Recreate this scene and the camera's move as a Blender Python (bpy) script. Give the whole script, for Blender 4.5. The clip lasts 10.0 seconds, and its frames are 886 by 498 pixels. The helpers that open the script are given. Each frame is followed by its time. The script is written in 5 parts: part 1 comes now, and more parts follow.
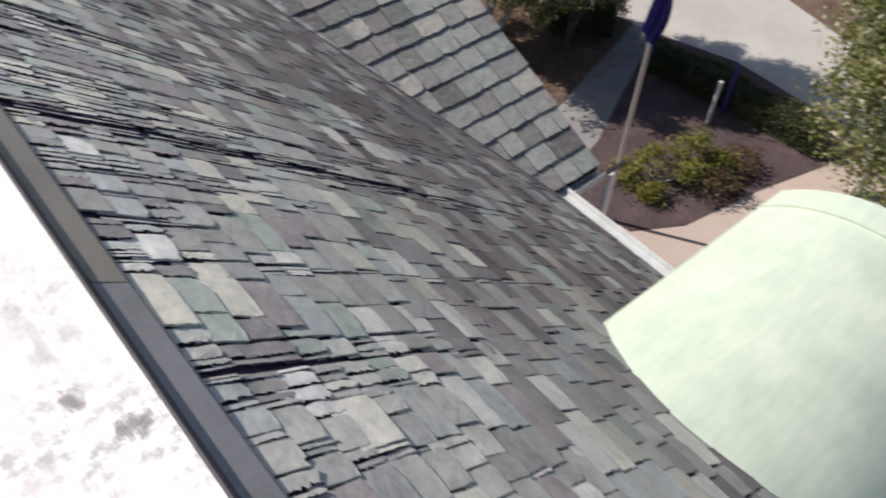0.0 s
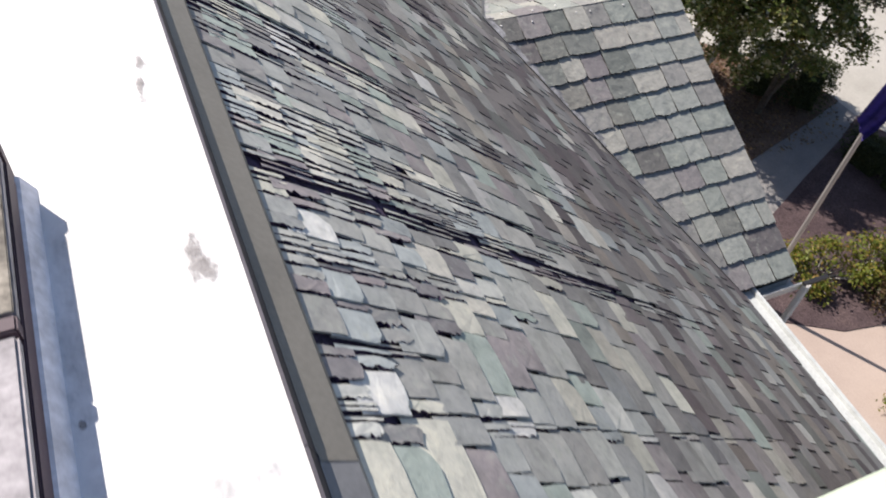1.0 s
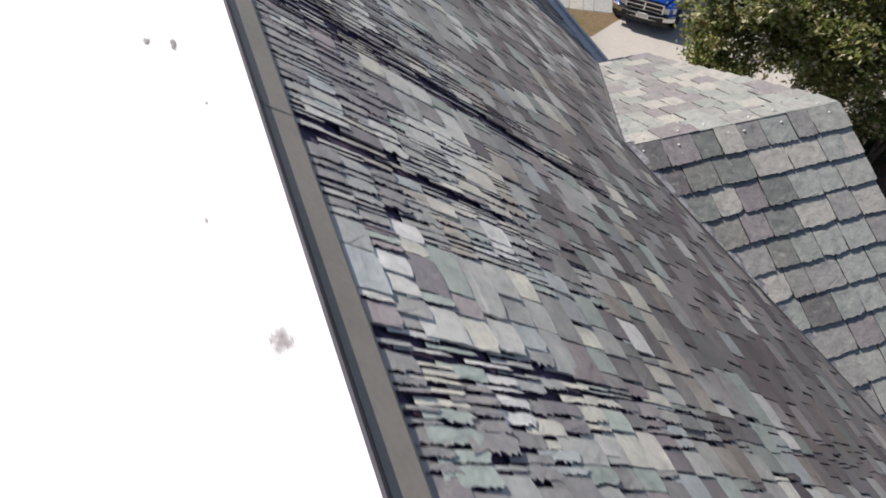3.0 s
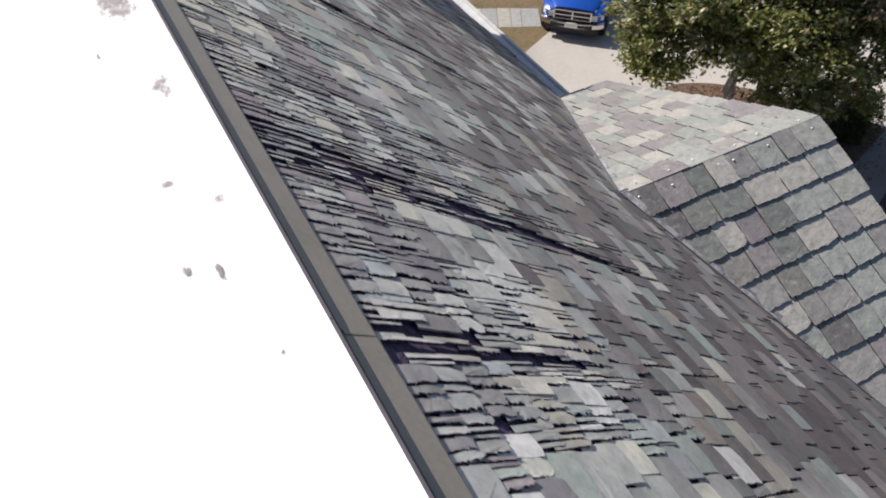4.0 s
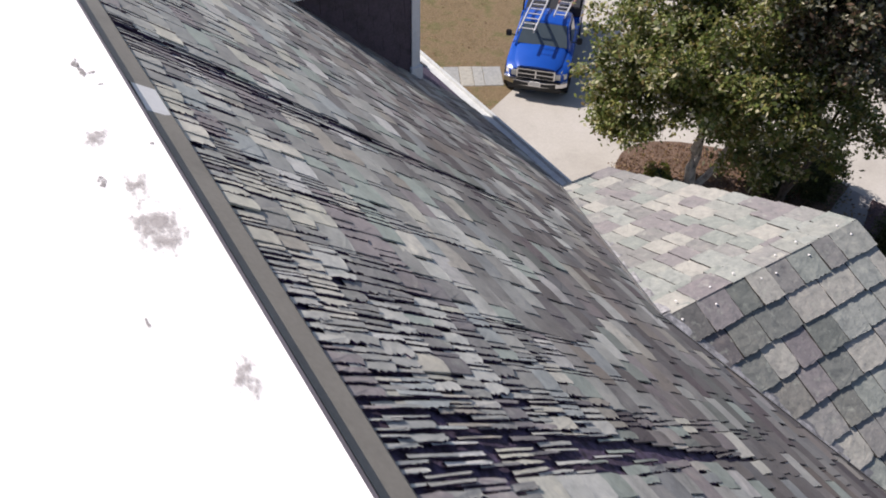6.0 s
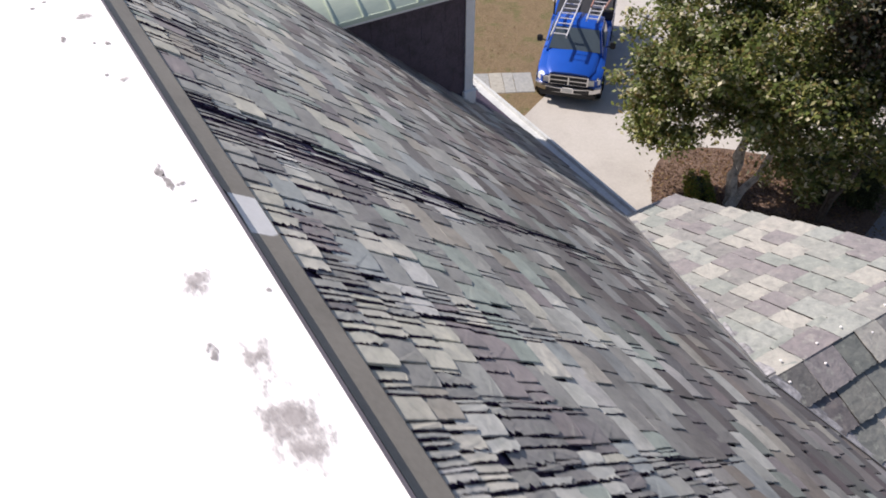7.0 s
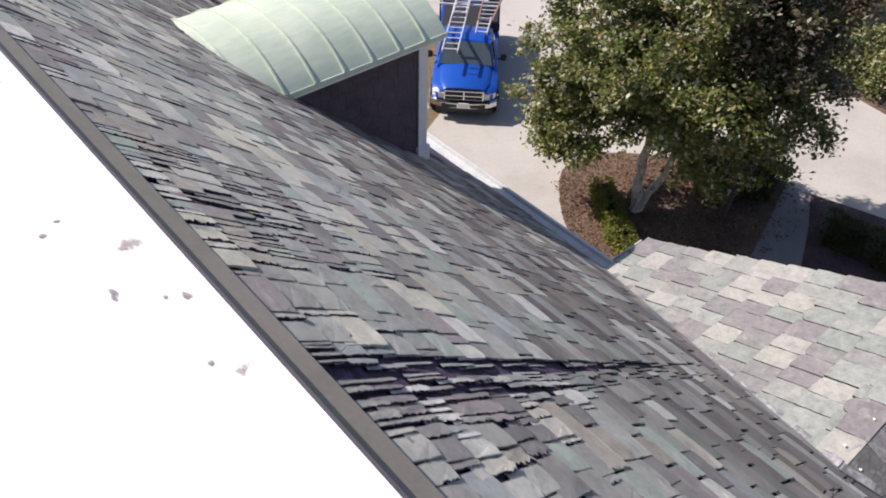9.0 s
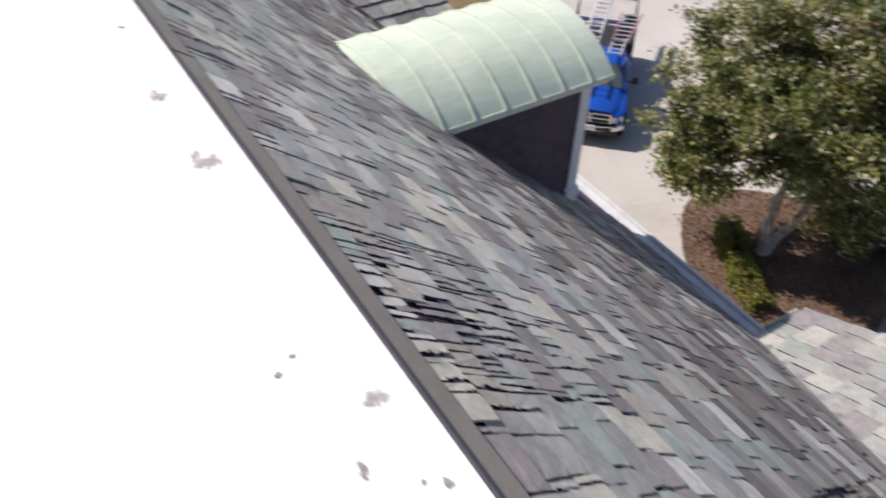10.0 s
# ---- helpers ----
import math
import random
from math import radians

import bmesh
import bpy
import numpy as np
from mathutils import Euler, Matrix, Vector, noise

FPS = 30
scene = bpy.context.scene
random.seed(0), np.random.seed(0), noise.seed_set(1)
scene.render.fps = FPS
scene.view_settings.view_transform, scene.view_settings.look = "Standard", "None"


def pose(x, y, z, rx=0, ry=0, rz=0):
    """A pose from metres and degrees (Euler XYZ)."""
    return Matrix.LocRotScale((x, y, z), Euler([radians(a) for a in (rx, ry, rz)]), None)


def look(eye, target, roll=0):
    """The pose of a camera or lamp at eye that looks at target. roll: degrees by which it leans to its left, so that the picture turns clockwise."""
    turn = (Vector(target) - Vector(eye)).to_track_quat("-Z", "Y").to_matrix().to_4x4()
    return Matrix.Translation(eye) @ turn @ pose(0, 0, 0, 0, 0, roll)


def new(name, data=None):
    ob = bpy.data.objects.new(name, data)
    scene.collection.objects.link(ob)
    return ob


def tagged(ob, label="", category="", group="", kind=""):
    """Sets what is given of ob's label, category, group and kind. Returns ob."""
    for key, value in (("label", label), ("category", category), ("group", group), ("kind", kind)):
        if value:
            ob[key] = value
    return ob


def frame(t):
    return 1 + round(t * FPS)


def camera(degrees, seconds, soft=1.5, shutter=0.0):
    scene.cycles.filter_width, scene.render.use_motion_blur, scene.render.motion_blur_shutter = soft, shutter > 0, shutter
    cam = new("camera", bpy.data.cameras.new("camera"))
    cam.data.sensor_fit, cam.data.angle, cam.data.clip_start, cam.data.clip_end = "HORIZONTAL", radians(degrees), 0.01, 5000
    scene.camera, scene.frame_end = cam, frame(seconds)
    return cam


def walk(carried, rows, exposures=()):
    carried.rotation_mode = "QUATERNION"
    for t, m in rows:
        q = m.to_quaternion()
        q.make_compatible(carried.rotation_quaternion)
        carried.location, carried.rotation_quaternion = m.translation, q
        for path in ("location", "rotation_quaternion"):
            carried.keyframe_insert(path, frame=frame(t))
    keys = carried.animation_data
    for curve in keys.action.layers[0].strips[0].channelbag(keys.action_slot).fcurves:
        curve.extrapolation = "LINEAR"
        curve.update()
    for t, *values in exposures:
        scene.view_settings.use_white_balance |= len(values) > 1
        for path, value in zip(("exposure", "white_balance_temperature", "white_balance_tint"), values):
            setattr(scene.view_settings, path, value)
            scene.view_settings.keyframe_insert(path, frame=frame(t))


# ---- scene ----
cam = camera(58.1, 10.0, soft=1.8, shutter=0.3)
PATH = [
    (0, (-0.254, 3.187, 13.829), (0.634, 4.177, 12.335), 2.7),
    (0.5, (-0.213, 3.493, 13.742), (0.454, 4.647, 12.251), 1.1),
    (1, (-0.254, 3.893, 13.747), (0.378, 5.048, 12.242), 7.4),
    (1.5, (-0.252, 4.235, 13.705), (0.291, 5.443, 12.206), 6.6),
    (1.7, (-0.244, 4.402, 13.717), (0.247, 5.597, 12.19), 7.0),
    (2, (-0.228, 4.643, 13.695), (0.206, 5.898, 12.199), 4.9),
    (2.5, (-0.259, 5.025, 13.708), (0.252, 6.223, 12.19), 5.5),
    (3, (-0.28, 5.371, 13.703), (0.241, 6.618, 12.229), 4.1),
    (3.2, (-0.273, 5.529, 13.708), (0.226, 6.781, 12.232), 1.4),
    (4.3, (-0.439, 6.169, 13.797), (0.27, 7.387, 12.377), -0.4),
    (4.5, (-0.442, 6.272, 13.792), (0.295, 7.49, 12.387), -0.3),
    (5, (-0.364, 6.579, 13.772), (0.352, 7.855, 12.408), -0.4),
    (5.2, (-0.347, 6.681, 13.76), (0.371, 7.932, 12.375), -0.3),
    (6.3, (-0.443, 7.231, 13.762), (0.363, 8.465, 12.41), 2.2),
    (6.5, (-0.443, 7.382, 13.73), (0.355, 8.63, 12.386), 1.7),
    (7, (-0.43, 7.754, 13.696), (0.317, 9.009, 12.33), -0.1),
    (7.5, (-0.497, 8.099, 13.703), (0.428, 9.263, 12.366), 3.7),
    (8, (-0.547, 8.411, 13.704), (0.409, 9.573, 12.386), 4.4),
    (8.5, (-0.54, 8.749, 13.689), (0.386, 9.907, 12.346), -0.1),
    (9, (-0.545, 9.022, 13.668), (0.444, 10.11, 12.312), 2.1),
    (9.5, (-0.573, 9.312, 13.701), (0.447, 10.378, 12.351), 2.7),
    (10, (-0.589, 9.596, 13.689), (0.21, 10.835, 12.337), 1.6),
]
walk(cam, [(t, look(eye, target, roll)) for t, eye, target, roll in PATH],
     [(0, 0.0, 6460, 16), (1, 0.27, 6460, 16), (2, 0.10, 6460, 17), (5, 0.09, 6460, 18), (6.5, 0.20, 6440, 20), (9.5, 0.23, 6400, 21), (10, 0.17, 6400, 21)])

# ---- light ----
SUN_AZ = math.atan2(0.848, -0.53)          # the way to the sun on the plan
SUN_EL = radians(45)
world = bpy.data.worlds.new("sky")
scene.world = world
world.use_nodes = True
wn, wl = world.node_tree.nodes, world.node_tree.links
wn.clear()
sky = wn.new("ShaderNodeTexSky")
sky.sky_type = "NISHITA"
sky.sun_disc = False
sky.sun_elevation = SUN_EL
sky.sun_rotation = math.pi / 2 - SUN_AZ
bg = wn.new("ShaderNodeBackground")
bg.inputs["Strength"].default_value = 0.102
wo = wn.new("ShaderNodeOutputWorld")
wl.new(sky.outputs[0], bg.inputs[0])
wl.new(bg.outputs[0], wo.inputs[0])
sun_data = bpy.data.lights.new("sun", "SUN")
sun_data.energy, sun_data.angle, sun_data.color = 5.6, radians(0.53), (1.0, 0.935, 0.83)
sun = new("sun", sun_data)
to_sun = Vector((math.cos(SUN_AZ) * math.cos(SUN_EL), math.sin(SUN_AZ) * math.cos(SUN_EL), math.sin(SUN_EL)))
sun.matrix_world = look((0, 0, 40), Vector((0, 0, 40)) - to_sun)


# ---- materials ----
def mat(name, rough=0.8, metal=0.0, spec=0.5):
    m = bpy.data.materials.new(name)
    m.use_nodes = True
    b = m.node_tree.nodes["Principled BSDF"]
    b.inputs["Roughness"].default_value = rough
    b.inputs["Metallic"].default_value = metal
    b.inputs["Specular IOR Level"].default_value = spec
    return m, m.node_tree.nodes, m.node_tree.links, b


def ramp(nodes, stops, how="LINEAR"):
    r = nodes.new("ShaderNodeValToRGB")
    r.color_ramp.interpolation = how
    el = r.color_ramp.elements
    while len(el) > 1:
        el.remove(el[-1])
    el[0].position, el[0].color = stops[0][0], (*stops[0][1], 1)
    for p, c in stops[1:]:
        e = el.new(p)
        e.color = (*c, 1)
    return r


def noise_node(nodes, links, scale, detail=4.0, rough=0.55, coord="Object", stretch=None):
    tc = nodes.new("ShaderNodeTexCoord") if coord != "Position" else nodes.new("ShaderNodeNewGeometry")
    n = nodes.new("ShaderNodeTexNoise")
    n.inputs["Scale"].default_value, n.inputs["Detail"].default_value, n.inputs["Roughness"].default_value = scale, detail, rough
    out = tc.outputs[coord]
    if stretch:
        mp = nodes.new("ShaderNodeMapping")
        mp.inputs["Scale"].default_value = stretch
        links.new(out, mp.inputs[0])
        out = mp.outputs[0]
    links.new(out, n.inputs["Vector"])
    return n


def mixed(nodes, links, a, b, fac, how="MIX"):
    m = nodes.new("ShaderNodeMix")
    m.data_type, m.blend_type = "RGBA", how
    for k, v in ((0, fac), (6, a), (7, b)):
        if isinstance(v, (int, float)):
            m.inputs[k].default_value = v
        elif isinstance(v, tuple):
            m.inputs[k].default_value = (*v, 1)
        else:
            links.new(v, m.inputs[k])
    return m.outputs[2]


def bumped(nodes, links, bsdf, height, strength, dist):
    b = nodes.new("ShaderNodeBump")
    b.inputs["Strength"].default_value, b.inputs["Distance"].default_value = strength, dist
    links.new(height, b.inputs["Height"])
    links.new(b.outputs[0], bsdf.inputs["Normal"])


def plain(name, col, rough=0.7, metal=0.0, var=0.18, scale=3.0, bump=0.0, fine=40.0, spec=0.5):
    """A surface with a broad stain and a fine grain over its colour."""
    m, n, l, b = mat(name, rough, metal, spec)
    big = noise_node(n, l, scale, 5, 0.6, "Position")
    small = noise_node(n, l, fine, 3, 0.6, "Position")
    dark = tuple(c * (1 - 2 * var) for c in col)
    lite = tuple(min(c * (1 + var), 1) for c in col)
    r = ramp(n, [(0.25, dark), (0.5, col), (0.75, lite)])
    l.new(big.outputs[0], r.inputs[0])
    r2 = ramp(n, [(0.3, (1 - var,) * 3), (0.7, (1 + var * 0.5,) * 3)])
    l.new(small.outputs[0], r2.inputs[0])
    l.new(mixed(n, l, r.outputs[0], r2.outputs[0], 1.0, "MULTIPLY"), b.inputs["Base Color"])
    if bump:
        bumped(n, l, b, small.outputs[0], bump, 0.01)
    return m


def sums(n, l, op, a, b=None, clamp=False):
    m = n.new("ShaderNodeMath")
    m.operation, m.use_clamp = op, clamp
    for k, v in ((0, a), (1, b)):
        if isinstance(v, (int, float)):
            m.inputs[k].default_value = v
        elif v is not None:
            l.new(v, m.inputs[k])
    return m.outputs[0]


def slate(name, single, lift=1.0, palette=None, plum=None, soft=1.0, relief=0.5):
    """Riven slate, a colour to each piece: grey, blue-grey, sea green, purple, buff, weathered pale."""
    m, n, l, b = mat(name, 0.62, 0, 0.45)
    if single:
        src = n.new("ShaderNodeObjectInfo").outputs["Random"]
    else:
        at = n.new("ShaderNodeAttribute")
        at.attribute_name = "batch"
        src = at.outputs["Fac"]
    cols = palette or [(0.00, (0.270, 0.274, 0.256)), (0.12, (0.345, 0.354, 0.325)), (0.25, (0.225, 0.225, 0.216)), (0.33, (0.305, 0.352, 0.312)), (0.43, (0.455, 0.465, 0.425)),
            (0.54, (0.258, 0.236, 0.234)), (0.58, (0.305, 0.318, 0.300)), (0.69, (0.470, 0.468, 0.395)), (0.765, (0.262, 0.240, 0.238)),
            (0.79, (0.325, 0.356, 0.346)), (0.86, (0.525, 0.532, 0.50)), (0.91, (0.51, 0.502, 0.435)), (0.945, (0.19, 0.182, 0.184)), (0.98, (0.34, 0.322, 0.275))]
    pal = ramp(n, [(p, (c[0] * lift, c[1] * lift * 0.996, c[2] * lift)) for p, c in cols], "CONSTANT")
    l.new(src, pal.inputs[0])
    # cloudy weathering, a different cut of it on each piece
    geo = n.new("ShaderNodeNewGeometry")
    shift = n.new("ShaderNodeVectorMath")
    shift.operation = "ADD"
    l.new(geo.outputs["Position"], shift.inputs[0])
    off = n.new("ShaderNodeCombineXYZ")
    l.new(sums(n, l, "MULTIPLY", src, 37.0), off.inputs[2])
    l.new(off.outputs[0], shift.inputs[1])

    def grain(scale, detail, rough):
        g = n.new("ShaderNodeTexNoise")
        g.inputs["Scale"].default_value, g.inputs["Detail"].default_value, g.inputs["Roughness"].default_value = scale, detail, rough
        l.new(shift.outputs[0], g.inputs["Vector"])
        return g
    big = grain(8.0 * soft, 5, 0.62)
    rb = ramp(n, [(0.27, (0.66, 0.66, 0.68)), (0.42, (0.90, 0.91, 0.90)), (0.55, (1, 1, 1)), (0.74, (1.20, 1.18, 1.12))])
    l.new(big.outputs[0], rb.inputs[0])
    fine = grain(38.0, 6, 0.72)
    rf = ramp(n, [(0.28, (0.82, 0.82, 0.83)), (0.5, (1, 1, 1)), (0.72, (1.10, 1.10, 1.08))])
    l.new(fine.outputs[0], rf.inputs[0])
    c1 = mixed(n, l, pal.outputs[0], rb.outputs[0], 1.0, "MULTIPLY")
    c2 = mixed(n, l, c1, rf.outputs[0], 1.0, "MULTIPLY")
    # greenish and pale bloom, and rusty flecks
    lich = noise_node(n, l, 17.0, 5, 0.65, "Position")
    rl = ramp(n, [(0.56, (0, 0, 0)), (0.72, (0.55, 0.55, 0.55))])
    l.new(lich.outputs[0], rl.inputs[0])
    c3 = mixed(n, l, c2, (0.36, 0.385, 0.33), rl.outputs[0])
    fleck = noise_node(n, l, 31.0, 3, 0.6, "Position")
    rk = ramp(n, [(0.69, (0, 0, 0)), (0.78, (0.5, 0.5, 0.5))])
    l.new(fleck.outputs[0], rk.inputs[0])
    c3 = mixed(n, l, c3, (0.20, 0.165, 0.13), rk.outputs[0])
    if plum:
        # a darker, plum-coloured tone, stronger in the lower courses and around y = 7.1
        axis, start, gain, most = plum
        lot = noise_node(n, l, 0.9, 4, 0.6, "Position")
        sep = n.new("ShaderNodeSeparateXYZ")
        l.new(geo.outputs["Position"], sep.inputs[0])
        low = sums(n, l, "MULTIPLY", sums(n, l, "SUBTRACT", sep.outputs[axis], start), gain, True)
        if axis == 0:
            # the top courses are paler, fading out from y = 6.7 to 8.7
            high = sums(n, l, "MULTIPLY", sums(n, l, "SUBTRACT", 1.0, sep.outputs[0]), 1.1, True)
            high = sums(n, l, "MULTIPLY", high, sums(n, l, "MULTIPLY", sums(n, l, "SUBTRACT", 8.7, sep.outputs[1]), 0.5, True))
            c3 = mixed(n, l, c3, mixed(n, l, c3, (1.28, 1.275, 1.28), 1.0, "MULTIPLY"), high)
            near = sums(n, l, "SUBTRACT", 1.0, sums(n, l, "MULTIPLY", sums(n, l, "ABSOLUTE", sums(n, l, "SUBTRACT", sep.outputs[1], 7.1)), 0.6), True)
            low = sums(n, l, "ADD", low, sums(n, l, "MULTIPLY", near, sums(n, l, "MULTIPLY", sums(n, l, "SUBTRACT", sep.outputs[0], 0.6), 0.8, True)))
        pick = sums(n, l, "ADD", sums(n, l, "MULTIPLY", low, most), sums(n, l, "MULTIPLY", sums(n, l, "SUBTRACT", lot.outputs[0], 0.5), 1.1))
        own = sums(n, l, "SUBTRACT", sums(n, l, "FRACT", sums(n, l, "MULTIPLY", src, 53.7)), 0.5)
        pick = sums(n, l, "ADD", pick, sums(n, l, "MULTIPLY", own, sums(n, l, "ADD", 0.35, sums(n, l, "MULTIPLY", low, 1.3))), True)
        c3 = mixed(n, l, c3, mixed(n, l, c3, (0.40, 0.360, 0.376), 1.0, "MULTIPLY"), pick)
    l.new(c3, b.inputs["Base Color"])
    bumped(n, l, b, big.outputs[0], relief, 0.012)
    rr = ramp(n, [(0.3, (0.5,) * 3), (0.7, (0.78,) * 3)])
    l.new(big.outputs[0], rr.inputs[0])
    l.new(rr.outputs[0], b.inputs["Roughness"])
    return m


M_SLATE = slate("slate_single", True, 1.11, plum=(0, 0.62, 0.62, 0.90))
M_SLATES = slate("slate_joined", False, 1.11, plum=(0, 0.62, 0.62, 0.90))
GABLE_LOTS = [(0.0, (0.30, 0.300, 0.285)), (0.14, (0.385, 0.402, 0.365)), (0.27, (0.335, 0.368, 0.335)), (0.42, (0.47, 0.468, 0.420)), (0.54, (0.300, 0.284, 0.284)),
              (0.64, (0.345, 0.346, 0.328)), (0.75, (0.385, 0.412, 0.380)), (0.90, (0.275, 0.256, 0.260)), (0.95, (0.47, 0.462, 0.415))]
M_GABLE = slate("gable_slate", True, 0.73, GABLE_LOTS, soft=1.6, relief=1.0)
# the same slate darker: shade and lost sheen put into its colour
M_GABLE_SHADED = slate("shaded_gable_slate", True, 0.44, GABLE_LOTS, soft=1.6, relief=1.0)
# shade and purple fringe on the split slates' sides, put into the colour
M_EDGE = plain("shaded_slate_edge", (0.052, 0.030, 0.072), 0.9, var=0.4, scale=15)
# shade along the gable slates' edges, put into a colour darker than their faces
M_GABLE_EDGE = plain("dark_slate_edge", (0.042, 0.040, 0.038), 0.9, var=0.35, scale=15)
M_UNDERLAY = plain("black_underlay", (0.020, 0.019, 0.019), 0.95, var=0.3, scale=9)
# purple fringe beside blown highlights is put into the felt's colour
M_FELT = plain("purple_felt", (0.074, 0.054, 0.098), 0.95, var=0.45, scale=22, bump=0.6)
M_CHEEK = plain("cheek_slate", (0.082, 0.060, 0.078), 0.7, var=0.22, scale=7, bump=0.4)
M_COPING = plain("aged_zinc", (0.235, 0.222, 0.192), 0.45, 0.15, var=0.10, scale=4, fine=70)
M_COPBLUE = plain("blue_grey_zinc", (0.232, 0.236, 0.243), 0.45, 0.15, var=0.10, scale=4, fine=70)
M_COPDARK = plain("dark_metal", (0.075, 0.07, 0.085), 0.5, 0.2, var=0.15)
M_WHITE = plain("white_paint", (0.78, 0.78, 0.76), 0.5, var=0.06, scale=4)
M_LEAD = plain("lead_flashing", (0.25, 0.25, 0.25), 0.5, 0.3, var=0.2, scale=6)
M_MORTAR = plain("pale_mortar", (0.31, 0.31, 0.315), 0.7, var=0.35, scale=9, bump=0.5)


def membrane():
    m, n, l, b = mat("white_membrane", 0.6)
    big = noise_node(n, l, 1.6, 6, 0.62, "Position")
    mid = noise_node(n, l, 13.0, 6, 0.7, "Position")
    r = ramp(n, [(0.30, (0.66, 0.65, 0.63)), (0.42, (0.80, 0.80, 0.79)), (0.6, (0.86, 0.86, 0.86))])
    l.new(big.outputs[0], r.inputs[0])
    r2 = ramp(n, [(0.27, (0.60, 0.58, 0.55)), (0.36, (1, 1, 1))])
    l.new(mid.outputs[0], r2.inputs[0])
    # the older stretch beside the roof hatch is mottled with dirt
    fine = noise_node(n, l, 27.0, 6, 0.7, "Position")
    r3 = ramp(n, [(0.40, (0.50, 0.50, 0.51)), (0.50, (0.80, 0.80, 0.80)), (0.56, (1, 1, 1))])
    l.new(fine.outputs[0], r3.inputs[0])
    patch = noise_node(n, l, 4.0, 3, 0.5, "Position")
    geo = n.new("ShaderNodeNewGeometry")
    sep = n.new("ShaderNodeSeparateXYZ")
    l.new(geo.outputs["Position"], sep.inputs[0])
    old = sums(n, l, "MULTIPLY", sums(n, l, "SUBTRACT", 5.15, sep.outputs[1]), 1.0, True)
    old = sums(n, l, "MULTIPLY", old, sums(n, l, "MULTIPLY", sums(n, l, "SUBTRACT", patch.outputs[0], 0.40), 5.0, True))
    base = mixed(n, l, r.outputs[0], r2.outputs[0], 1.0, "MULTIPLY")
    l.new(mixed(n, l, base, mixed(n, l, base, r3.outputs[0], 1.0, "MULTIPLY"), old), b.inputs["Base Color"])
    bumped(n, l, b, mid.outputs[0], 0.2, 0.01)
    return m


def patina():
    m, n, l, b = mat("pale_green_metal", 0.42, 0.0, 0.5)
    big = noise_node(n, l, 2.2, 5, 0.6, "Position")
    r = ramp(n, [(0.3, (0.47, 0.56, 0.45)), (0.55, (0.55, 0.635, 0.51)), (0.8, (0.62, 0.69, 0.56))])
    l.new(big.outputs[0], r.inputs[0])
    st = noise_node(n, l, 9.0, 4, 0.6, "Position", (0.6, 3.0, 0.35))
    r2 = ramp(n, [(0.3, (0.88, 0.9, 0.9)), (0.7, (1.04, 1.03, 1.02))])
    l.new(st.outputs[0], r2.inputs[0])
    l.new(mixed(n, l, r.outputs[0], r2.outputs[0], 1.0, "MULTIPLY"), b.inputs["Base Color"])
    bumped(n, l, b, big.outputs[0], 0.12, 0.03)
    return m


M_MEMBRANE = membrane()
M_COPPER = patina()


def ground_mat(name, stops, scale, fine, fine_stops, rough=0.95, bump=0.5, dist=0.02):
    m, n, l, b = mat(name, rough, 0, 0.25)
    big = noise_node(n, l, scale, 6, 0.65, "Position")
    r = ramp(n, stops)
    l.new(big.outputs[0], r.inputs[0])
    small = noise_node(n, l, fine, 6, 0.75, "Position")
    r2 = ramp(n, fine_stops)
    l.new(small.outputs[0], r2.inputs[0])
    l.new(mixed(n, l, r.outputs[0], r2.outputs[0], 1.0, "MULTIPLY"), b.inputs["Base Color"])
    bumped(n, l, b, small.outputs[0], bump, dist)
    return m


M_CONCRETE = ground_mat("concrete", [(0.3, (0.36, 0.345, 0.31)), (0.5, (0.43, 0.415, 0.375)), (0.7, (0.47, 0.455, 0.42))], 0.35, 18.0, [(0.3, (0.88,) * 3), (0.7, (1.08,) * 3)], 0.9, 0.15)
M_PATH = ground_mat("path_concrete", [(0.3, (0.215, 0.208, 0.205)), (0.7, (0.28, 0.272, 0.262))], 0.8, 22.0, [(0.3, (0.85,) * 3), (0.7, (1.1,) * 3)], 0.9, 0.2)
M_PATIO = ground_mat("pinkish_concrete", [(0.3, (0.42, 0.34, 0.29)), (0.7, (0.50, 0.41, 0.35))], 0.7, 25.0, [(0.3, (0.9,) * 3), (0.7, (1.06,) * 3)], 0.9, 0.15)
M_GRASS = ground_mat("dry_lawn", [(0.3, (0.150, 0.115, 0.062)), (0.5, (0.200, 0.148, 0.086)), (0.62, (0.135, 0.125, 0.055)), (0.8, (0.245, 0.185, 0.112))], 1.1, 14.0, [(0.3, (0.55,) * 3), (0.7, (1.3,) * 3)], 1.0, 0.8, 0.04)
# darker copy of the mulch: the trees' shade is put into its colour
M_MULCHDARK = ground_mat("shaded_mulch", [(0.3, (0.078, 0.054, 0.058)), (0.55, (0.115, 0.082, 0.084)), (0.8, (0.17, 0.122, 0.115))], 1.3, 20.0, [(0.3, (0.4,) * 3), (0.7, (1.4,) * 3)], 1.0, 0.9, 0.04)
M_MULCH = ground_mat("bark_mulch", [(0.3, (0.115, 0.076, 0.056)), (0.55, (0.180, 0.124, 0.092)), (0.8, (0.25, 0.178, 0.134))], 1.3, 20.0, [(0.3, (0.4,) * 3), (0.7, (1.4,) * 3)], 1.0, 0.9, 0.04)


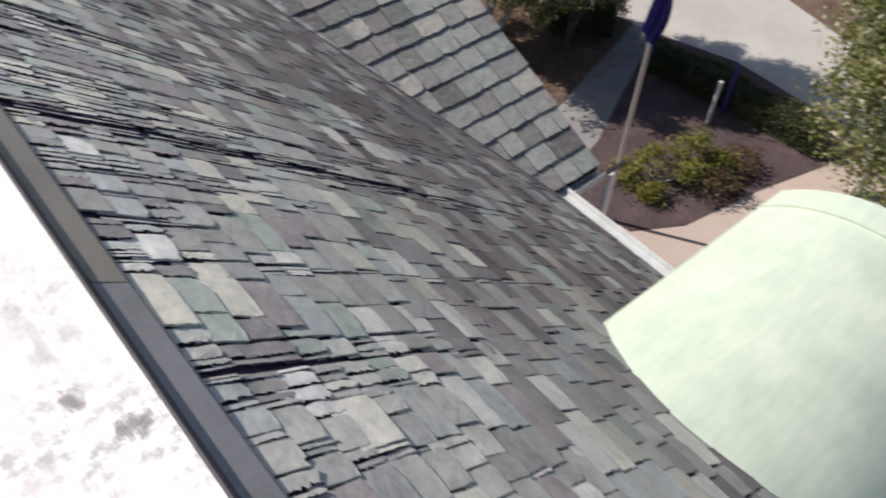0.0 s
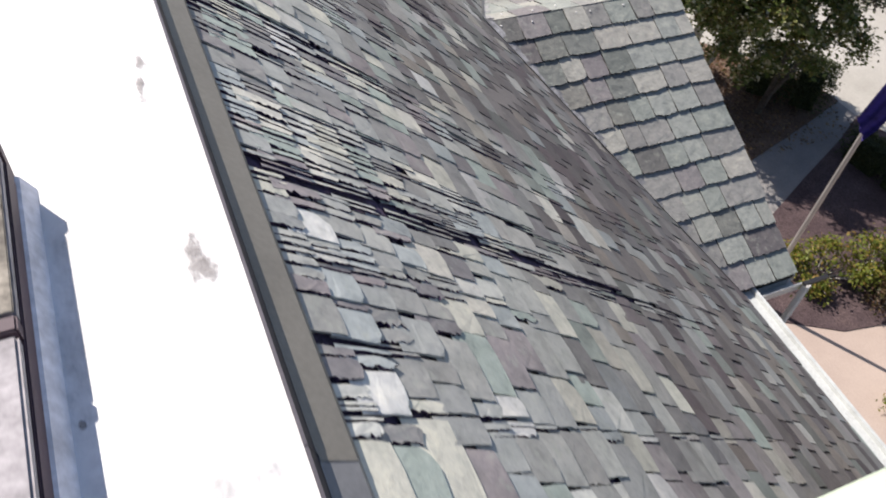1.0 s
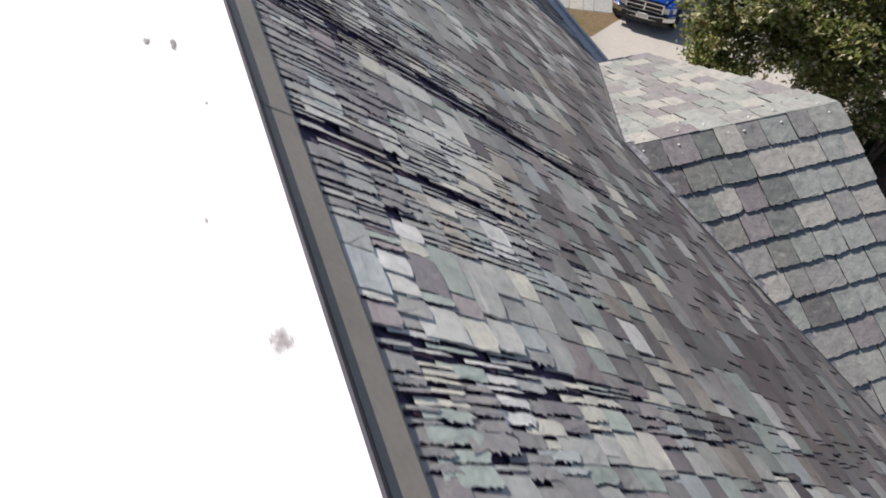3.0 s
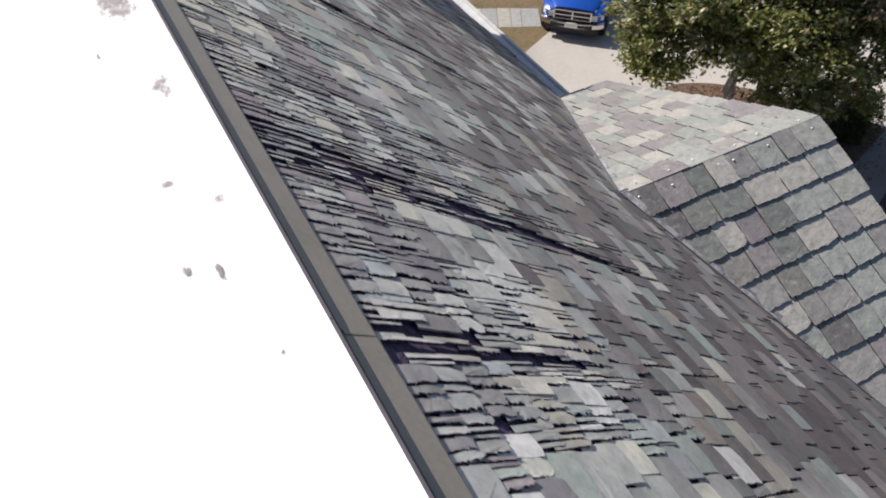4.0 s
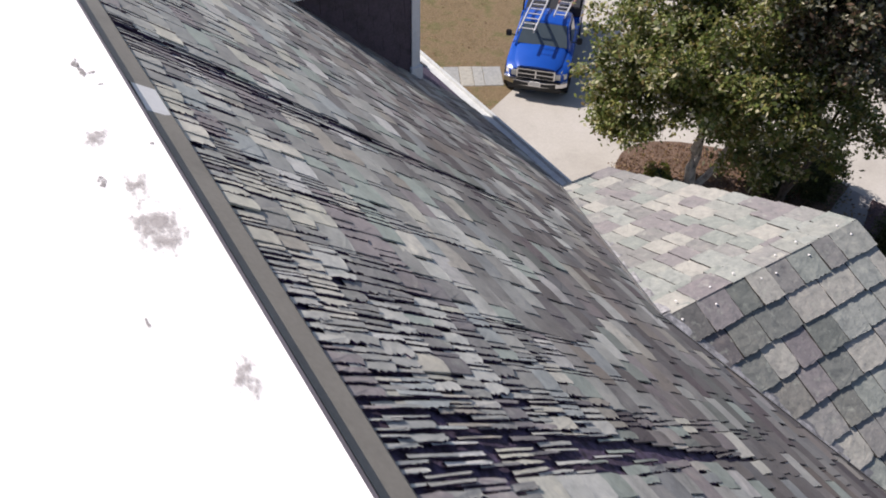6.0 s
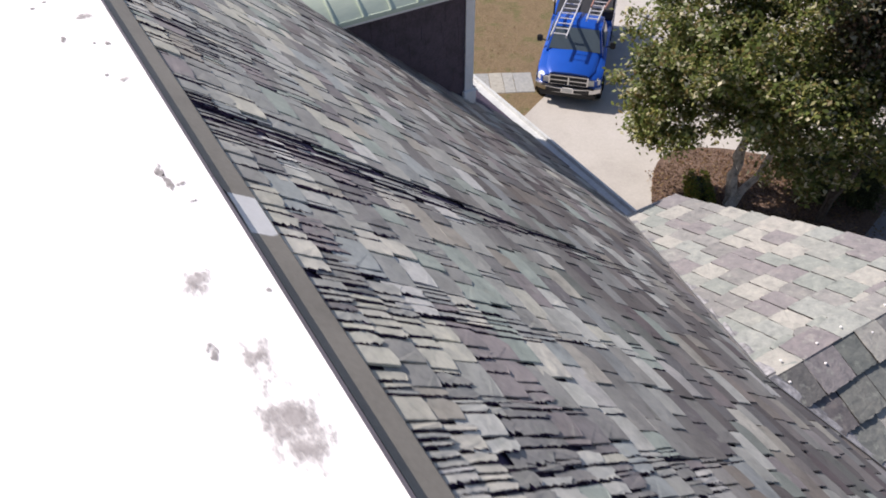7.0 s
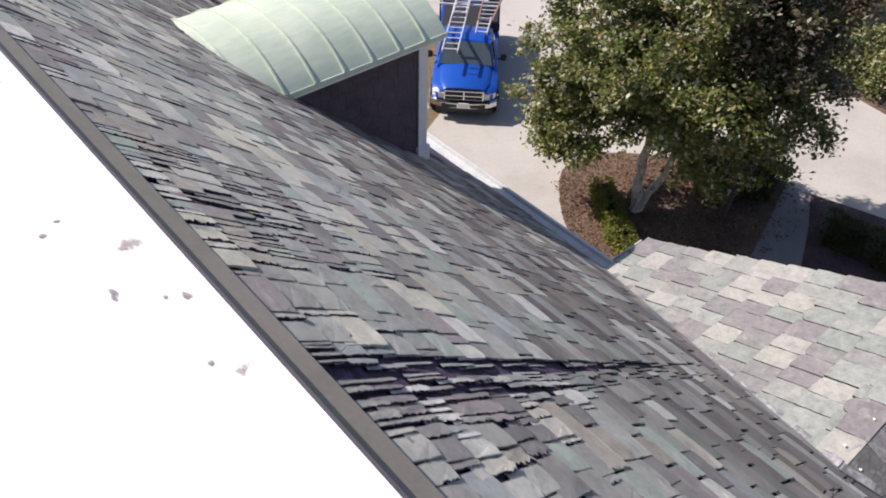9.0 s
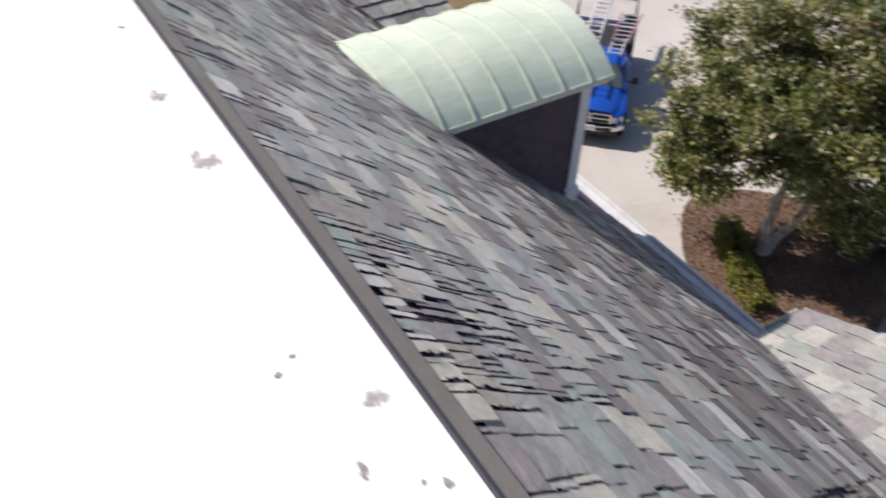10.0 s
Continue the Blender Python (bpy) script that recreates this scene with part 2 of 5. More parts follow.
def leaf_mat(name, cols, rough=0.55):
    m, n, l, b = mat(name, rough, 0, 0.4)
    src = n.new("ShaderNodeNewGeometry").outputs["Random Per Island"]
    pal = ramp(n, [(i / len(cols), c) for i, c in enumerate(cols)], "CONSTANT")
    l.new(src, pal.inputs[0])
    big = noise_node(n, l, 0.9, 3, 0.6, "Position")
    r = ramp(n, [(0.3, (0.75, 0.8, 0.75)), (0.7, (1.15, 1.08, 0.9))])
    l.new(big.outputs[0], r.inputs[0])
    col = mixed(n, l, pal.outputs[0], r.outputs[0], 1.0, "MULTIPLY")
    l.new(col, b.inputs["Base Color"])
    tr = n.new("ShaderNodeBsdfTranslucent")
    l.new(col, tr.inputs["Color"])
    ms = n.new("ShaderNodeMixShader")
    ms.inputs[0].default_value = 0.42
    out = n["Material Output"]
    l.new(b.outputs[0], ms.inputs[1])
    l.new(tr.outputs[0], ms.inputs[2])
    l.new(ms.outputs[0], out.inputs[0])
    return m


M_LEAF = leaf_mat("tree_leaves", [(0.130, 0.178, 0.048), (0.205, 0.255, 0.080), (0.080, 0.112, 0.034), (0.32, 0.345, 0.15), (0.235, 0.238, 0.078), (0.150, 0.195, 0.060), (0.20, 0.160, 0.070), (0.60, 0.59, 0.46)], 0.45)
M_LEAFDARK = leaf_mat("dark_leaves", [(0.070, 0.085, 0.044), (0.10, 0.108, 0.055), (0.105, 0.080, 0.060), (0.145, 0.150, 0.085), (0.17, 0.115, 0.085), (0.40, 0.40, 0.34)])
M_BOX = leaf_mat("box_leaves", [(0.065, 0.084, 0.036), (0.09, 0.108, 0.046), (0.052, 0.068, 0.03), (0.105, 0.118, 0.058)])
M_BUSH = leaf_mat("yellow_green_leaves", [(0.19, 0.22, 0.035), (0.14, 0.19, 0.03), (0.27, 0.25, 0.05), (0.09, 0.125, 0.022), (0.25, 0.17, 0.05), (0.17, 0.21, 0.035)])
M_BRONZE = leaf_mat("bronze_leaves", [(0.10, 0.06, 0.035), (0.13, 0.085, 0.04), (0.07, 0.07, 0.025), (0.16, 0.09, 0.06)])
M_LITTER = leaf_mat("fallen_leaves", [(0.25, 0.17, 0.09), (0.18, 0.11, 0.06), (0.34, 0.26, 0.16), (0.12, 0.07, 0.04)], 0.8)
M_BARK = plain("pale_bark", (0.52, 0.49, 0.45), 0.9, var=0.35, scale=6, bump=0.6, fine=25)
M_BARKDARK = plain("dark_bark", (0.10, 0.085, 0.07), 0.95, var=0.35, scale=6, bump=0.6, fine=25)
M_BLUE = plain("blue_car_paint", (0.008, 0.075, 0.40), 0.25, 0.1, var=0.04)
M_CHROME = plain("chrome", (0.60, 0.60, 0.61), 0.12, 1.0, var=0.04)
M_GLASS = plain("dark_glass", (0.075, 0.10, 0.11), 0.05, 0.0, var=0.05, spec=0.9)
M_BLACK = plain("black_plastic", (0.02, 0.02, 0.022), 0.6, var=0.15)
M_TYRE = plain("tyre_rubber", (0.025, 0.025, 0.026), 0.9, var=0.2)
M_ALU = plain("aluminium", (0.72, 0.72, 0.71), 0.5, 0.45, var=0.1)
M_ORANGE = plain("orange_fibreglass", (0.36, 0.19, 0.15), 0.6, var=0.15)
M_LAMP = plain("lamp_glass", (0.75, 0.75, 0.72), 0.15, 0.0, var=0.05)
M_POLE = plain("brushed_pole", (0.42, 0.40, 0.38), 0.45, 0.5, var=0.1)
M_FLAGBLUE = plain("navy_cloth", (0.06, 0.045, 0.25), 0.85, var=0.2, scale=8)
M_FLAGRED = plain("red_cloth", (0.40, 0.06, 0.09), 0.85, var=0.15, scale=8)
M_FLAGWHITE = plain("white_cloth", (0.72, 0.70, 0.68), 0.85, var=0.1, scale=8)
M_WALL = plain("pale_house_wall", (0.52, 0.47, 0.40), 0.85, var=0.1, scale=1.5, bump=0.3)


def smudge(name, dark, pale, scale, lo, hi, most):
    """Dried dirt that thins out towards the rim of its mark."""
    m, n, l, b = mat(name, 0.95, 0, 0.1)
    fine = noise_node(n, l, 60.0, 6, 0.75, "Position")
    col = ramp(n, [(0.3, dark), (0.7, pale)])
    l.new(fine.outputs[0], col.inputs[0])
    l.new(col.outputs[0], b.inputs["Base Color"])
    tc = n.new("ShaderNodeTexCoord")
    dist = n.new("ShaderNodeVectorMath")
    dist.operation = "DISTANCE"
    dist.inputs[1].default_value = (0.5, 0.5, 0.0)
    flat_co = n.new("ShaderNodeVectorMath")
    flat_co.operation = "MULTIPLY"
    flat_co.inputs[1].default_value = (1, 1, 0)
    l.new(tc.outputs["Generated"], flat_co.inputs[0])
    l.new(flat_co.outputs[0], dist.inputs[0])
    blot = noise_node(n, l, scale, 7, 0.72, "Position", (1, 0.55, 1))
    sub = n.new("ShaderNodeMath")
    sub.operation = "SUBTRACT"
    l.new(blot.outputs[0], sub.inputs[0])
    half = n.new("ShaderNodeMath")
    half.operation = "MULTIPLY"
    half.inputs[1].default_value = 0.43
    l.new(dist.outputs["Value"], half.inputs[0])
    l.new(half.outputs[0], sub.inputs[1])
    edge = ramp(n, [(lo, (0, 0, 0)), (hi, (most,) * 3)])
    l.new(sub.outputs[0], edge.inputs[0])
    l.new(edge.outputs[0], b.inputs["Alpha"])
    return m


M_DIRT = smudge("dried_dirt", (0.20, 0.188, 0.182), (0.46, 0.44, 0.43), 42.0, 0.30, 0.50, 0.85)
M_SPECK = smudge("dark_speck", (0.14, 0.13, 0.13), (0.36, 0.35, 0.34), 70.0, 0.27, 0.42, 0.95)
M_STAIN = smudge("grey_stain", (0.55, 0.546, 0.54), (0.66, 0.655, 0.645), 20.0, 0.29, 0.55, 0.36)
M_CURB = plain("weathered_curb", (0.36, 0.34, 0.35), 0.7, var=0.28, scale=7, fine=50)
M_RUST = plain("rusty_grime", (0.33, 0.30, 0.25), 0.9, var=0.4, scale=12)
M_BROWN = plain("dark_brown_metal", (0.06, 0.032, 0.045), 0.6, var=0.2)
M_GUTTER = plain("pale_gutter_paint", (0.52, 0.545, 0.53), 0.35, var=0.10, scale=5)
# pale colour that holds the sun's glint on the edge flashing
M_GLINT = plain("glint_metal", (0.74, 0.75, 0.74), 0.35, 0.15, var=0.06, scale=9)
M_FLASH = plain("pale_blue_flashing", (0.74, 0.74, 0.79), 0.55, var=0.2, scale=8)


# ---- building helpers ----
def bm_obj(name, bm, material, parent=None, label=""):
    me = bpy.data.meshes.new(name)
    bm.to_mesh(me)
    bm.free()
    return me_obj(name, me, material, parent, label)


def me_obj(name, me, material, parent=None, label=""):
    if material and not me.materials:
        me.materials.append(material)
    ob = new(name, me)
    if parent:
        ob.parent = parent
    if label:
        ob["label"] = label
    return ob


part = bm_obj


def thing(name, label, category, group="", kind="", at=None):
    ob = new(name)
    ob.empty_display_size = 0.2
    if at is not None:
        ob.matrix_basis = at
    return tagged(ob, label, category, group, kind)


def box(bm, x0, x1, y0, y1, z0, z1, bevel=0.0, m=None):
    r = bmesh.ops.create_cube(bm, size=1.0)
    vs = r["verts"]
    bmesh.ops.transform(bm, matrix=Matrix.LocRotScale(((x0 + x1) / 2, (y0 + y1) / 2, (z0 + z1) / 2), None, (x1 - x0, y1 - y0, z1 - z0)), verts=vs)
    if bevel:
        es = list({e for v in vs for e in v.link_edges})
        r2 = bmesh.ops.bevel(bm, geom=es, offset=bevel, segments=2, affect="EDGES")
        vs = list({v for f in r2["faces"] for v in f.verts} | {v for v in vs if v.is_valid})
    if m is not None:
        bmesh.ops.transform(bm, matrix=m, verts=vs)
    return vs


def boxed(*a, **k):
    bm = bmesh.new()
    box(bm, *a, **k)
    return bm


def prism(pts, axis_pts):
    """A closed section swept along straight stations: pts (a, b) and stations given as functions of a and b."""
    bm = bmesh.new()
    rings = [[bm.verts.new(f(a, b)) for a, b in pts] for f in axis_pts]
    for r0, r1 in zip(rings, rings[1:]):
        for i in range(len(pts)):
            j = (i + 1) % len(pts)
            bm.faces.new((r0[i], r0[j], r1[j], r1[i]))
    bm.faces.new(rings[0][::-1])
    bm.faces.new(rings[-1])
    bmesh.ops.recalc_face_normals(bm, faces=bm.faces)
    return bm


def along_y(pts, y0, y1):
    return prism(pts, [lambda a, b: (a, y0, b), lambda a, b: (a, y1, b)])


def along_x(pts, x0, x1):
    return prism(pts, [lambda a, b: (x0, a, b), lambda a, b: (x1, a, b)])


def smooth(ob, angle=35):
    for p in ob.data.polygons:
        p.use_smooth = True
    ob.data.set_sharp_from_angle(angle=radians(angle))
    return ob


def tube(bm, p, q, r0, r1=None, seg=8):
    p, q = Vector(p), Vector(q)
    d = q - p
    m = Matrix.Translation((p + q) / 2) @ d.to_track_quat("Z", "Y").to_matrix().to_4x4()
    bmesh.ops.create_cone(bm, cap_ends=True, segments=seg, radius1=r0, radius2=r0 if r1 is None else r1, depth=d.length, matrix=m)


def tubed(*a, **k):
    bm = bmesh.new()
    tube(bm, *a, **k)
    return bm


def sheet(name, pts, z, material, thick=0.06, label="", category="", kind="structure"):
    """A flat slab with its upper face at z over a plan outline."""
    bm = bmesh.new()
    top = [bm.verts.new((x, y, z)) for x, y in pts]
    bot = [bm.verts.new((x, y, z - thick)) for x, y in pts]
    n = len(pts)
    bm.faces.new(top)
    bm.faces.new(bot[::-1])
    for i in range(n):
        bm.faces.new((top[i], bot[i], bot[(i + 1) % n], top[(i + 1) % n]))
    bmesh.ops.recalc_face_normals(bm, faces=bm.faces)
    return tagged(bm_obj(name, bm, material), label, category, "", kind)


# ---- the plan ----
SLOPE, TOP_Z = 0.9113, 12.33               # the long slate slope falls towards +x from x = 0
EAVE_X = 4.30
Y0, Y1 = 1.5, 31.0                          # stretch of the roof
FLAT_Z = 12.48                              # white roof deck
RIDGE_Z, EAVE_Z, GABLE_PITCH = 9.715, 8.43, 0.479
GABLE_FRONT = 4.92
GABLES = (9.35, 20.0)
BARRELS = (3.75, 14.40)
BARREL_HALF, BARREL_RISE, SPRING_Z = 0.75, 0.31, 10.43
BARREL_FRONTS = (3.74, 3.61)
U = Vector((1, 0, -SLOPE)).normalized()     # down the slope
N = Vector((SLOPE, 0, 1)).normalized()      # out of the slope


def roof_z(x):
    return TOP_Z - SLOPE * x


def ease(v, a, b):
    k = min(max((v - a) / (b - a), 0.0), 1.0)
    return k * k * (3 - 2 * k)


def sag(x, y):
    """The old slope hangs a little in its far stretch."""
    return 0.10 * ease(y, 10.5, 15.0) * ease(x, 0.0, 0.9) * (1 - ease(x, 3.0, 4.3))


# ---- the house: structure ----
part_wall = along_y([(-14.0, 0), (4.05, 0), (4.05, 8.1), (4.20, 8.28), (0.0, 12.11), (-0.10, 12.30), (-14.0, 12.36)], Y0, Y1)
tagged(bm_obj("wall_east", part_wall, M_WALL), "pale rendered house wall under the slate roof", "wall", "", "structure")
deck = bmesh.new()
rings = []
for k in range(60):
    y = Y0 + (Y1 - Y0) * k / 59
    xs = [-0.09, 0.2, 0.5, 0.9, 1.6, 2.4, 3.0, 3.6, EAVE_X]
    rings.append([deck.verts.new((x, y, roof_z(x) - 0.012 - sag(x, y))) for x in xs] + [deck.verts.new((x, y, roof_z(x) - 0.06 - sag(x, y))) for x in xs[::-1]])
for p, q in zip(rings, rings[1:]):
    for i in range(18):
        deck.faces.new((p[i], p[(i + 1) % 18], q[(i + 1) % 18], q[i]))
deck.faces.new(rings[0][::-1])
deck.faces.new(rings[-1])
bmesh.ops.recalc_face_normals(deck, faces=deck.faces)
roof = tagged(bm_obj("roof_slope", deck, M_FELT), "long steep roof slope of mixed grey slates", "roof", "", "structure")

flat = along_y([(-14, FLAT_Z), (-0.120, FLAT_Z), (-0.120, FLAT_Z - 0.1), (-14, FLAT_Z - 0.1)], Y0, Y1)
tagged(bm_obj("roof_deck", flat, M_MEMBRANE), "flat roof under a bright white membrane with dirt marks", "roof deck", "", "structure")

coping = thing("coping", "grey metal edge flashing between flat roof and slates", "flashing", kind="structure")
JOINTS = (Y0, 4.53, 7.06, 9.385, 12.0, 14.5, 17.0, 19.5, 22.0, 24.5, 27.0, Y1)
for a, b in zip(JOINTS, JOINTS[1:]):
    k = 0.0015 * random.uniform(-1, 1)
    zc = roof_z(-0.102)
    # the lapped grey band on the slope, and the steep dark face that rises to the deck
    bm = along_y([(-0.102, zc + 0.010 + k), (-0.030, roof_z(-0.030) + 0.024 + k), (-0.022, roof_z(-0.022) + 0.012), (-0.026, roof_z(-0.026) + 0.006), (-0.102, zc)], a + 0.002, b - 0.001)
    part("flashing_band", bm, M_COPBLUE if b < 5 else M_COPING, coping)
    bm = along_y([(-0.124, FLAT_Z + 0.004), (-0.117, FLAT_Z + 0.004), (-0.1025, zc + 0.009 + k), (-0.1025, zc - 0.01), (-0.124, FLAT_Z - 0.03)], a + 0.002, b - 0.001)
    part("drip_face", bm, M_COPDARK, coping, "dark narrow face of the metal edge")
for y in JOINTS[1:-1]:
    zc = roof_z(-0.102)
    bm = along_y([(-0.100, zc + 0.0125), (-0.030, roof_z(-0.030) + 0.0265), (-0.030, roof_z(-0.030) + 0.020), (-0.100, zc + 0.008)], y - 0.012, y + 0.004)
    part("joint_cover", bm, M_COPING, coping)

# ---- slates ----
rng = random.Random(7)


def slate_shape(thick, lift, jag, r, roll_most=0.004, teeth=7):
    """A riven slate, 1 long down its slope and 1 wide: ragged edges, thin, its tail lifted over the next course and one side a little proud."""
    j = lambda k=1.0: r.uniform(-jag, jag) * k
    chip = [r.uniform(0.10, 0.22) if r.random() < 0.16 else abs(j(0.5)) for _ in range(2)]
    out = [(0.0, -0.5)] + [(0.30 + 0.62 * (k + r.uniform(-0.35, 0.35)) / (teeth - 1), -0.5 + abs(j(1.3))) for k in range(teeth)]
    out += [(0.955 + j(0.3) - chip[0] * 0.25, -0.5 + chip[0]), (0.99 + j(0.35), -0.18 + j()), (1.0 + j(0.35), 0.18 + j()), (0.965 + j(0.3) - chip[1] * 0.25, 0.5 - chip[1])]
    out += [(0.78, 0.5 + j(0.6)), (0.55, 0.5 + j(0.6)), (0.3, 0.5 + j(0.4)), (0.0, 0.5)]
    roll = r.uniform(-0.2, 1.0) * roll_most
    up = [lift * a + thick - b * roll + r.uniform(-0.0010, 0.0010) for a, b in out]
    n = len(out)
    verts = [(a, b, h) for (a, b), h in zip(out, up)] + [(a, b, h - thick - 0.003) for (a, b), h in zip(out, up)]
    faces = [tuple(range(n))] + [(i, i + n, i + 1 + n, i + 1) for i in range(n - 1)]
    return verts, faces


def slate_mesh(name, thick, lift, jag, r, material):
    v, f = slate_shape(thick, lift, jag, r)
    me = bpy.data.meshes.new(name)
    me.from_pydata(v, [], [q[::-1] for q in f])
    me.materials.append(material)
    return me


# how thickly the slates' dark splits show along the roof edge: y and amount
NEAR_WEAR = [(3.0, 0.22), (4.10, 0.32), (4.24, 0.38), (4.29, 0.05), (4.56, 0.05), (4.64, 0.35), (4.72, 0.12), (4.80, 0.42), (4.92, 0.30), (5.12, 0.6), (5.22, 0.3), (5.38, 0.9), (5.66, 0.75), (5.9, 0.3), (6.08, 0.6), (6.30, 0.6),
             (6.40, 0.12), (6.64, 0.12), (6.76, 0.75), (7.0, 0.9), (7.28, 0.72), (7.50, 0.5), (7.62, 0.25), (7.75, 0.95), (8.10, 1.0), (8.50, 0.72), (8.85, 0.42), (9.04, 0.92), (9.18, 0.45),
             (9.6, 0.40), (9.92, 0.70), (10.25, 0.28), (10.75, 0.62), (11.2, 0.25), (12.0, 0.22), (13.0, 0.12), (16.9, 0.1)]
# long narrow seams that go on down the slope: y at the top, half width and amount
FAR_WEAR = [(4.64, 0.025, 0.5), (5.38, 0.095, 1.0), (5.625, 0.07, 0.85), (6.04, 0.035, 0.9), (6.185, 0.05, 0.9), (6.30, 0.05, 0.95), (7.08, 0.05, 0.55), (7.95, 0.15, 0.72), (9.96, 0.085, 1.1), (10.72, 0.06, 0.55)]


NEAR_Y, NEAR_AMOUNT = [p[0] for p in NEAR_WEAR], [p[1] for p in NEAR_WEAR]


def worn(x, y):
    """How far the slates have split at a place on the slope, 0 to about 1."""
    y1 = y - 0.10 * x
    near = float(np.interp(y1, NEAR_Y, NEAR_AMOUNT))
    patch = noise.noise((x * 3.1, y * 3.1, 4.0)) * 0.5 + 0.5
    near *= min(max(1.25 - (x + 0.12) / (near * 0.95 + patch * 0.85), 0.0), 1.0)
    far = max(a * max(0.0, 1 - abs(y1 - c) / hw) for c, hw, a in FAR_WEAR) * min(max(1.5 - 0.45 * x, 0.0), 1.0)
    return max(near, far * 0.9)


# long seams: y at the top, drift, reach in x, half width at the top and at the end
SEAMS = [(4.21, 0.10, 1.0, 0.016, 0.010), (4.31, 0.10, 1.3, 0.010, 0.008), (4.64, 0.13, 0.62, 0.022, 0.010), (4.83, 0.05, 0.45, 0.03, 0.010), (5.40, 0.12, 3.1, 0.060, 0.026), (6.185, 0.25, 1.0, 0.03, 0.012), (6.33, 0.10, 1.1, 0.04, 0.012),
         (7.08, 0.05, 0.95, 0.08, 0.02), (7.90, 0.04, 2.3, 0.16, 0.03), (9.98, 0.125, 3.3, 0.070, 0.034), (9.86, 0.11, 1.3, 0.05, 0.02), (10.75, 0.06, 0.5, 0.06, 0.02)]
srng = random.Random(19)
# every crack runs down the slope across the courses: y, drift, place in its bundle, half widths, reach, end, width, phase
CRACKS = []
for y0, k, reach, w0, w1 in SEAMS:
    for q in range(max(2, round(2 * w0 / (0.0145 if reach > 2 else 0.018)))):
        u = srng.uniform(-1, 1)
        far = reach * (1 - 0.45 * abs(u) ** 0.8) * srng.uniform(0.75, 1.05)
        CRACKS.append((y0, k, u, w0, w1, reach, far, srng.uniform(0.005, 0.0115) * (0.7 if w0 > 0.1 else 1.0), srng.uniform(0, 6)))
# and many short ones wherever the slates are worn: y, drift, the wear from which it opens
SPLITS = []
y = 2.6
while y < 19:
    SPLITS.append((y, srng.gauss(0.09, 0.03), srng.uniform(0.08, 0.88)))
    y += srng.uniform(0.012, 0.030)


def cracks_at(x):
    """The cracks that cross a course, as (y, width), in order."""
    out = []
    for y0, k, u, w0, w1, reach, far, wide, ph in CRACKS:
        if x < far:
            hw = w1 + (w0 - w1) * max(0.0, 1 - x / (0.55 * reach)) ** 1.3
            out.append((y0 + k * x + u * hw + 0.006 * math.sin(19 * x + ph) + srng.uniform(-0.008, 0.008), wide * srng.uniform(0.6, 1.3)))
    kept = []
    for y0, k, least in SPLITS:
        yy = y0 + k * x + srng.uniform(-0.020, 0.020)
        w = worn(x, yy)
        if w > least + srng.uniform(-0.14, 0.14):
            wide = (0.003 + 0.0055 * w) * srng.uniform(0.5, 1.6)
            # no two of these close up into one wide gap
            if not kept or abs(yy - kept[-1][0]) > 0.011 + 0.5 * (wide + kept[-1][1]):
                kept.append((yy, wide))
    return sorted(out + kept)


def covered(x, y):
    """Under a dormer."""
    for g in GABLES:
        if RIDGE_Z - GABLE_PITCH * abs(y - g) > roof_z(x) + 0.16 and abs(y - g) < 2.75:
            return True
    return any(abs(y - b) < BARREL_HALF - 0.26 and x > 2.2 for b in BARRELS)


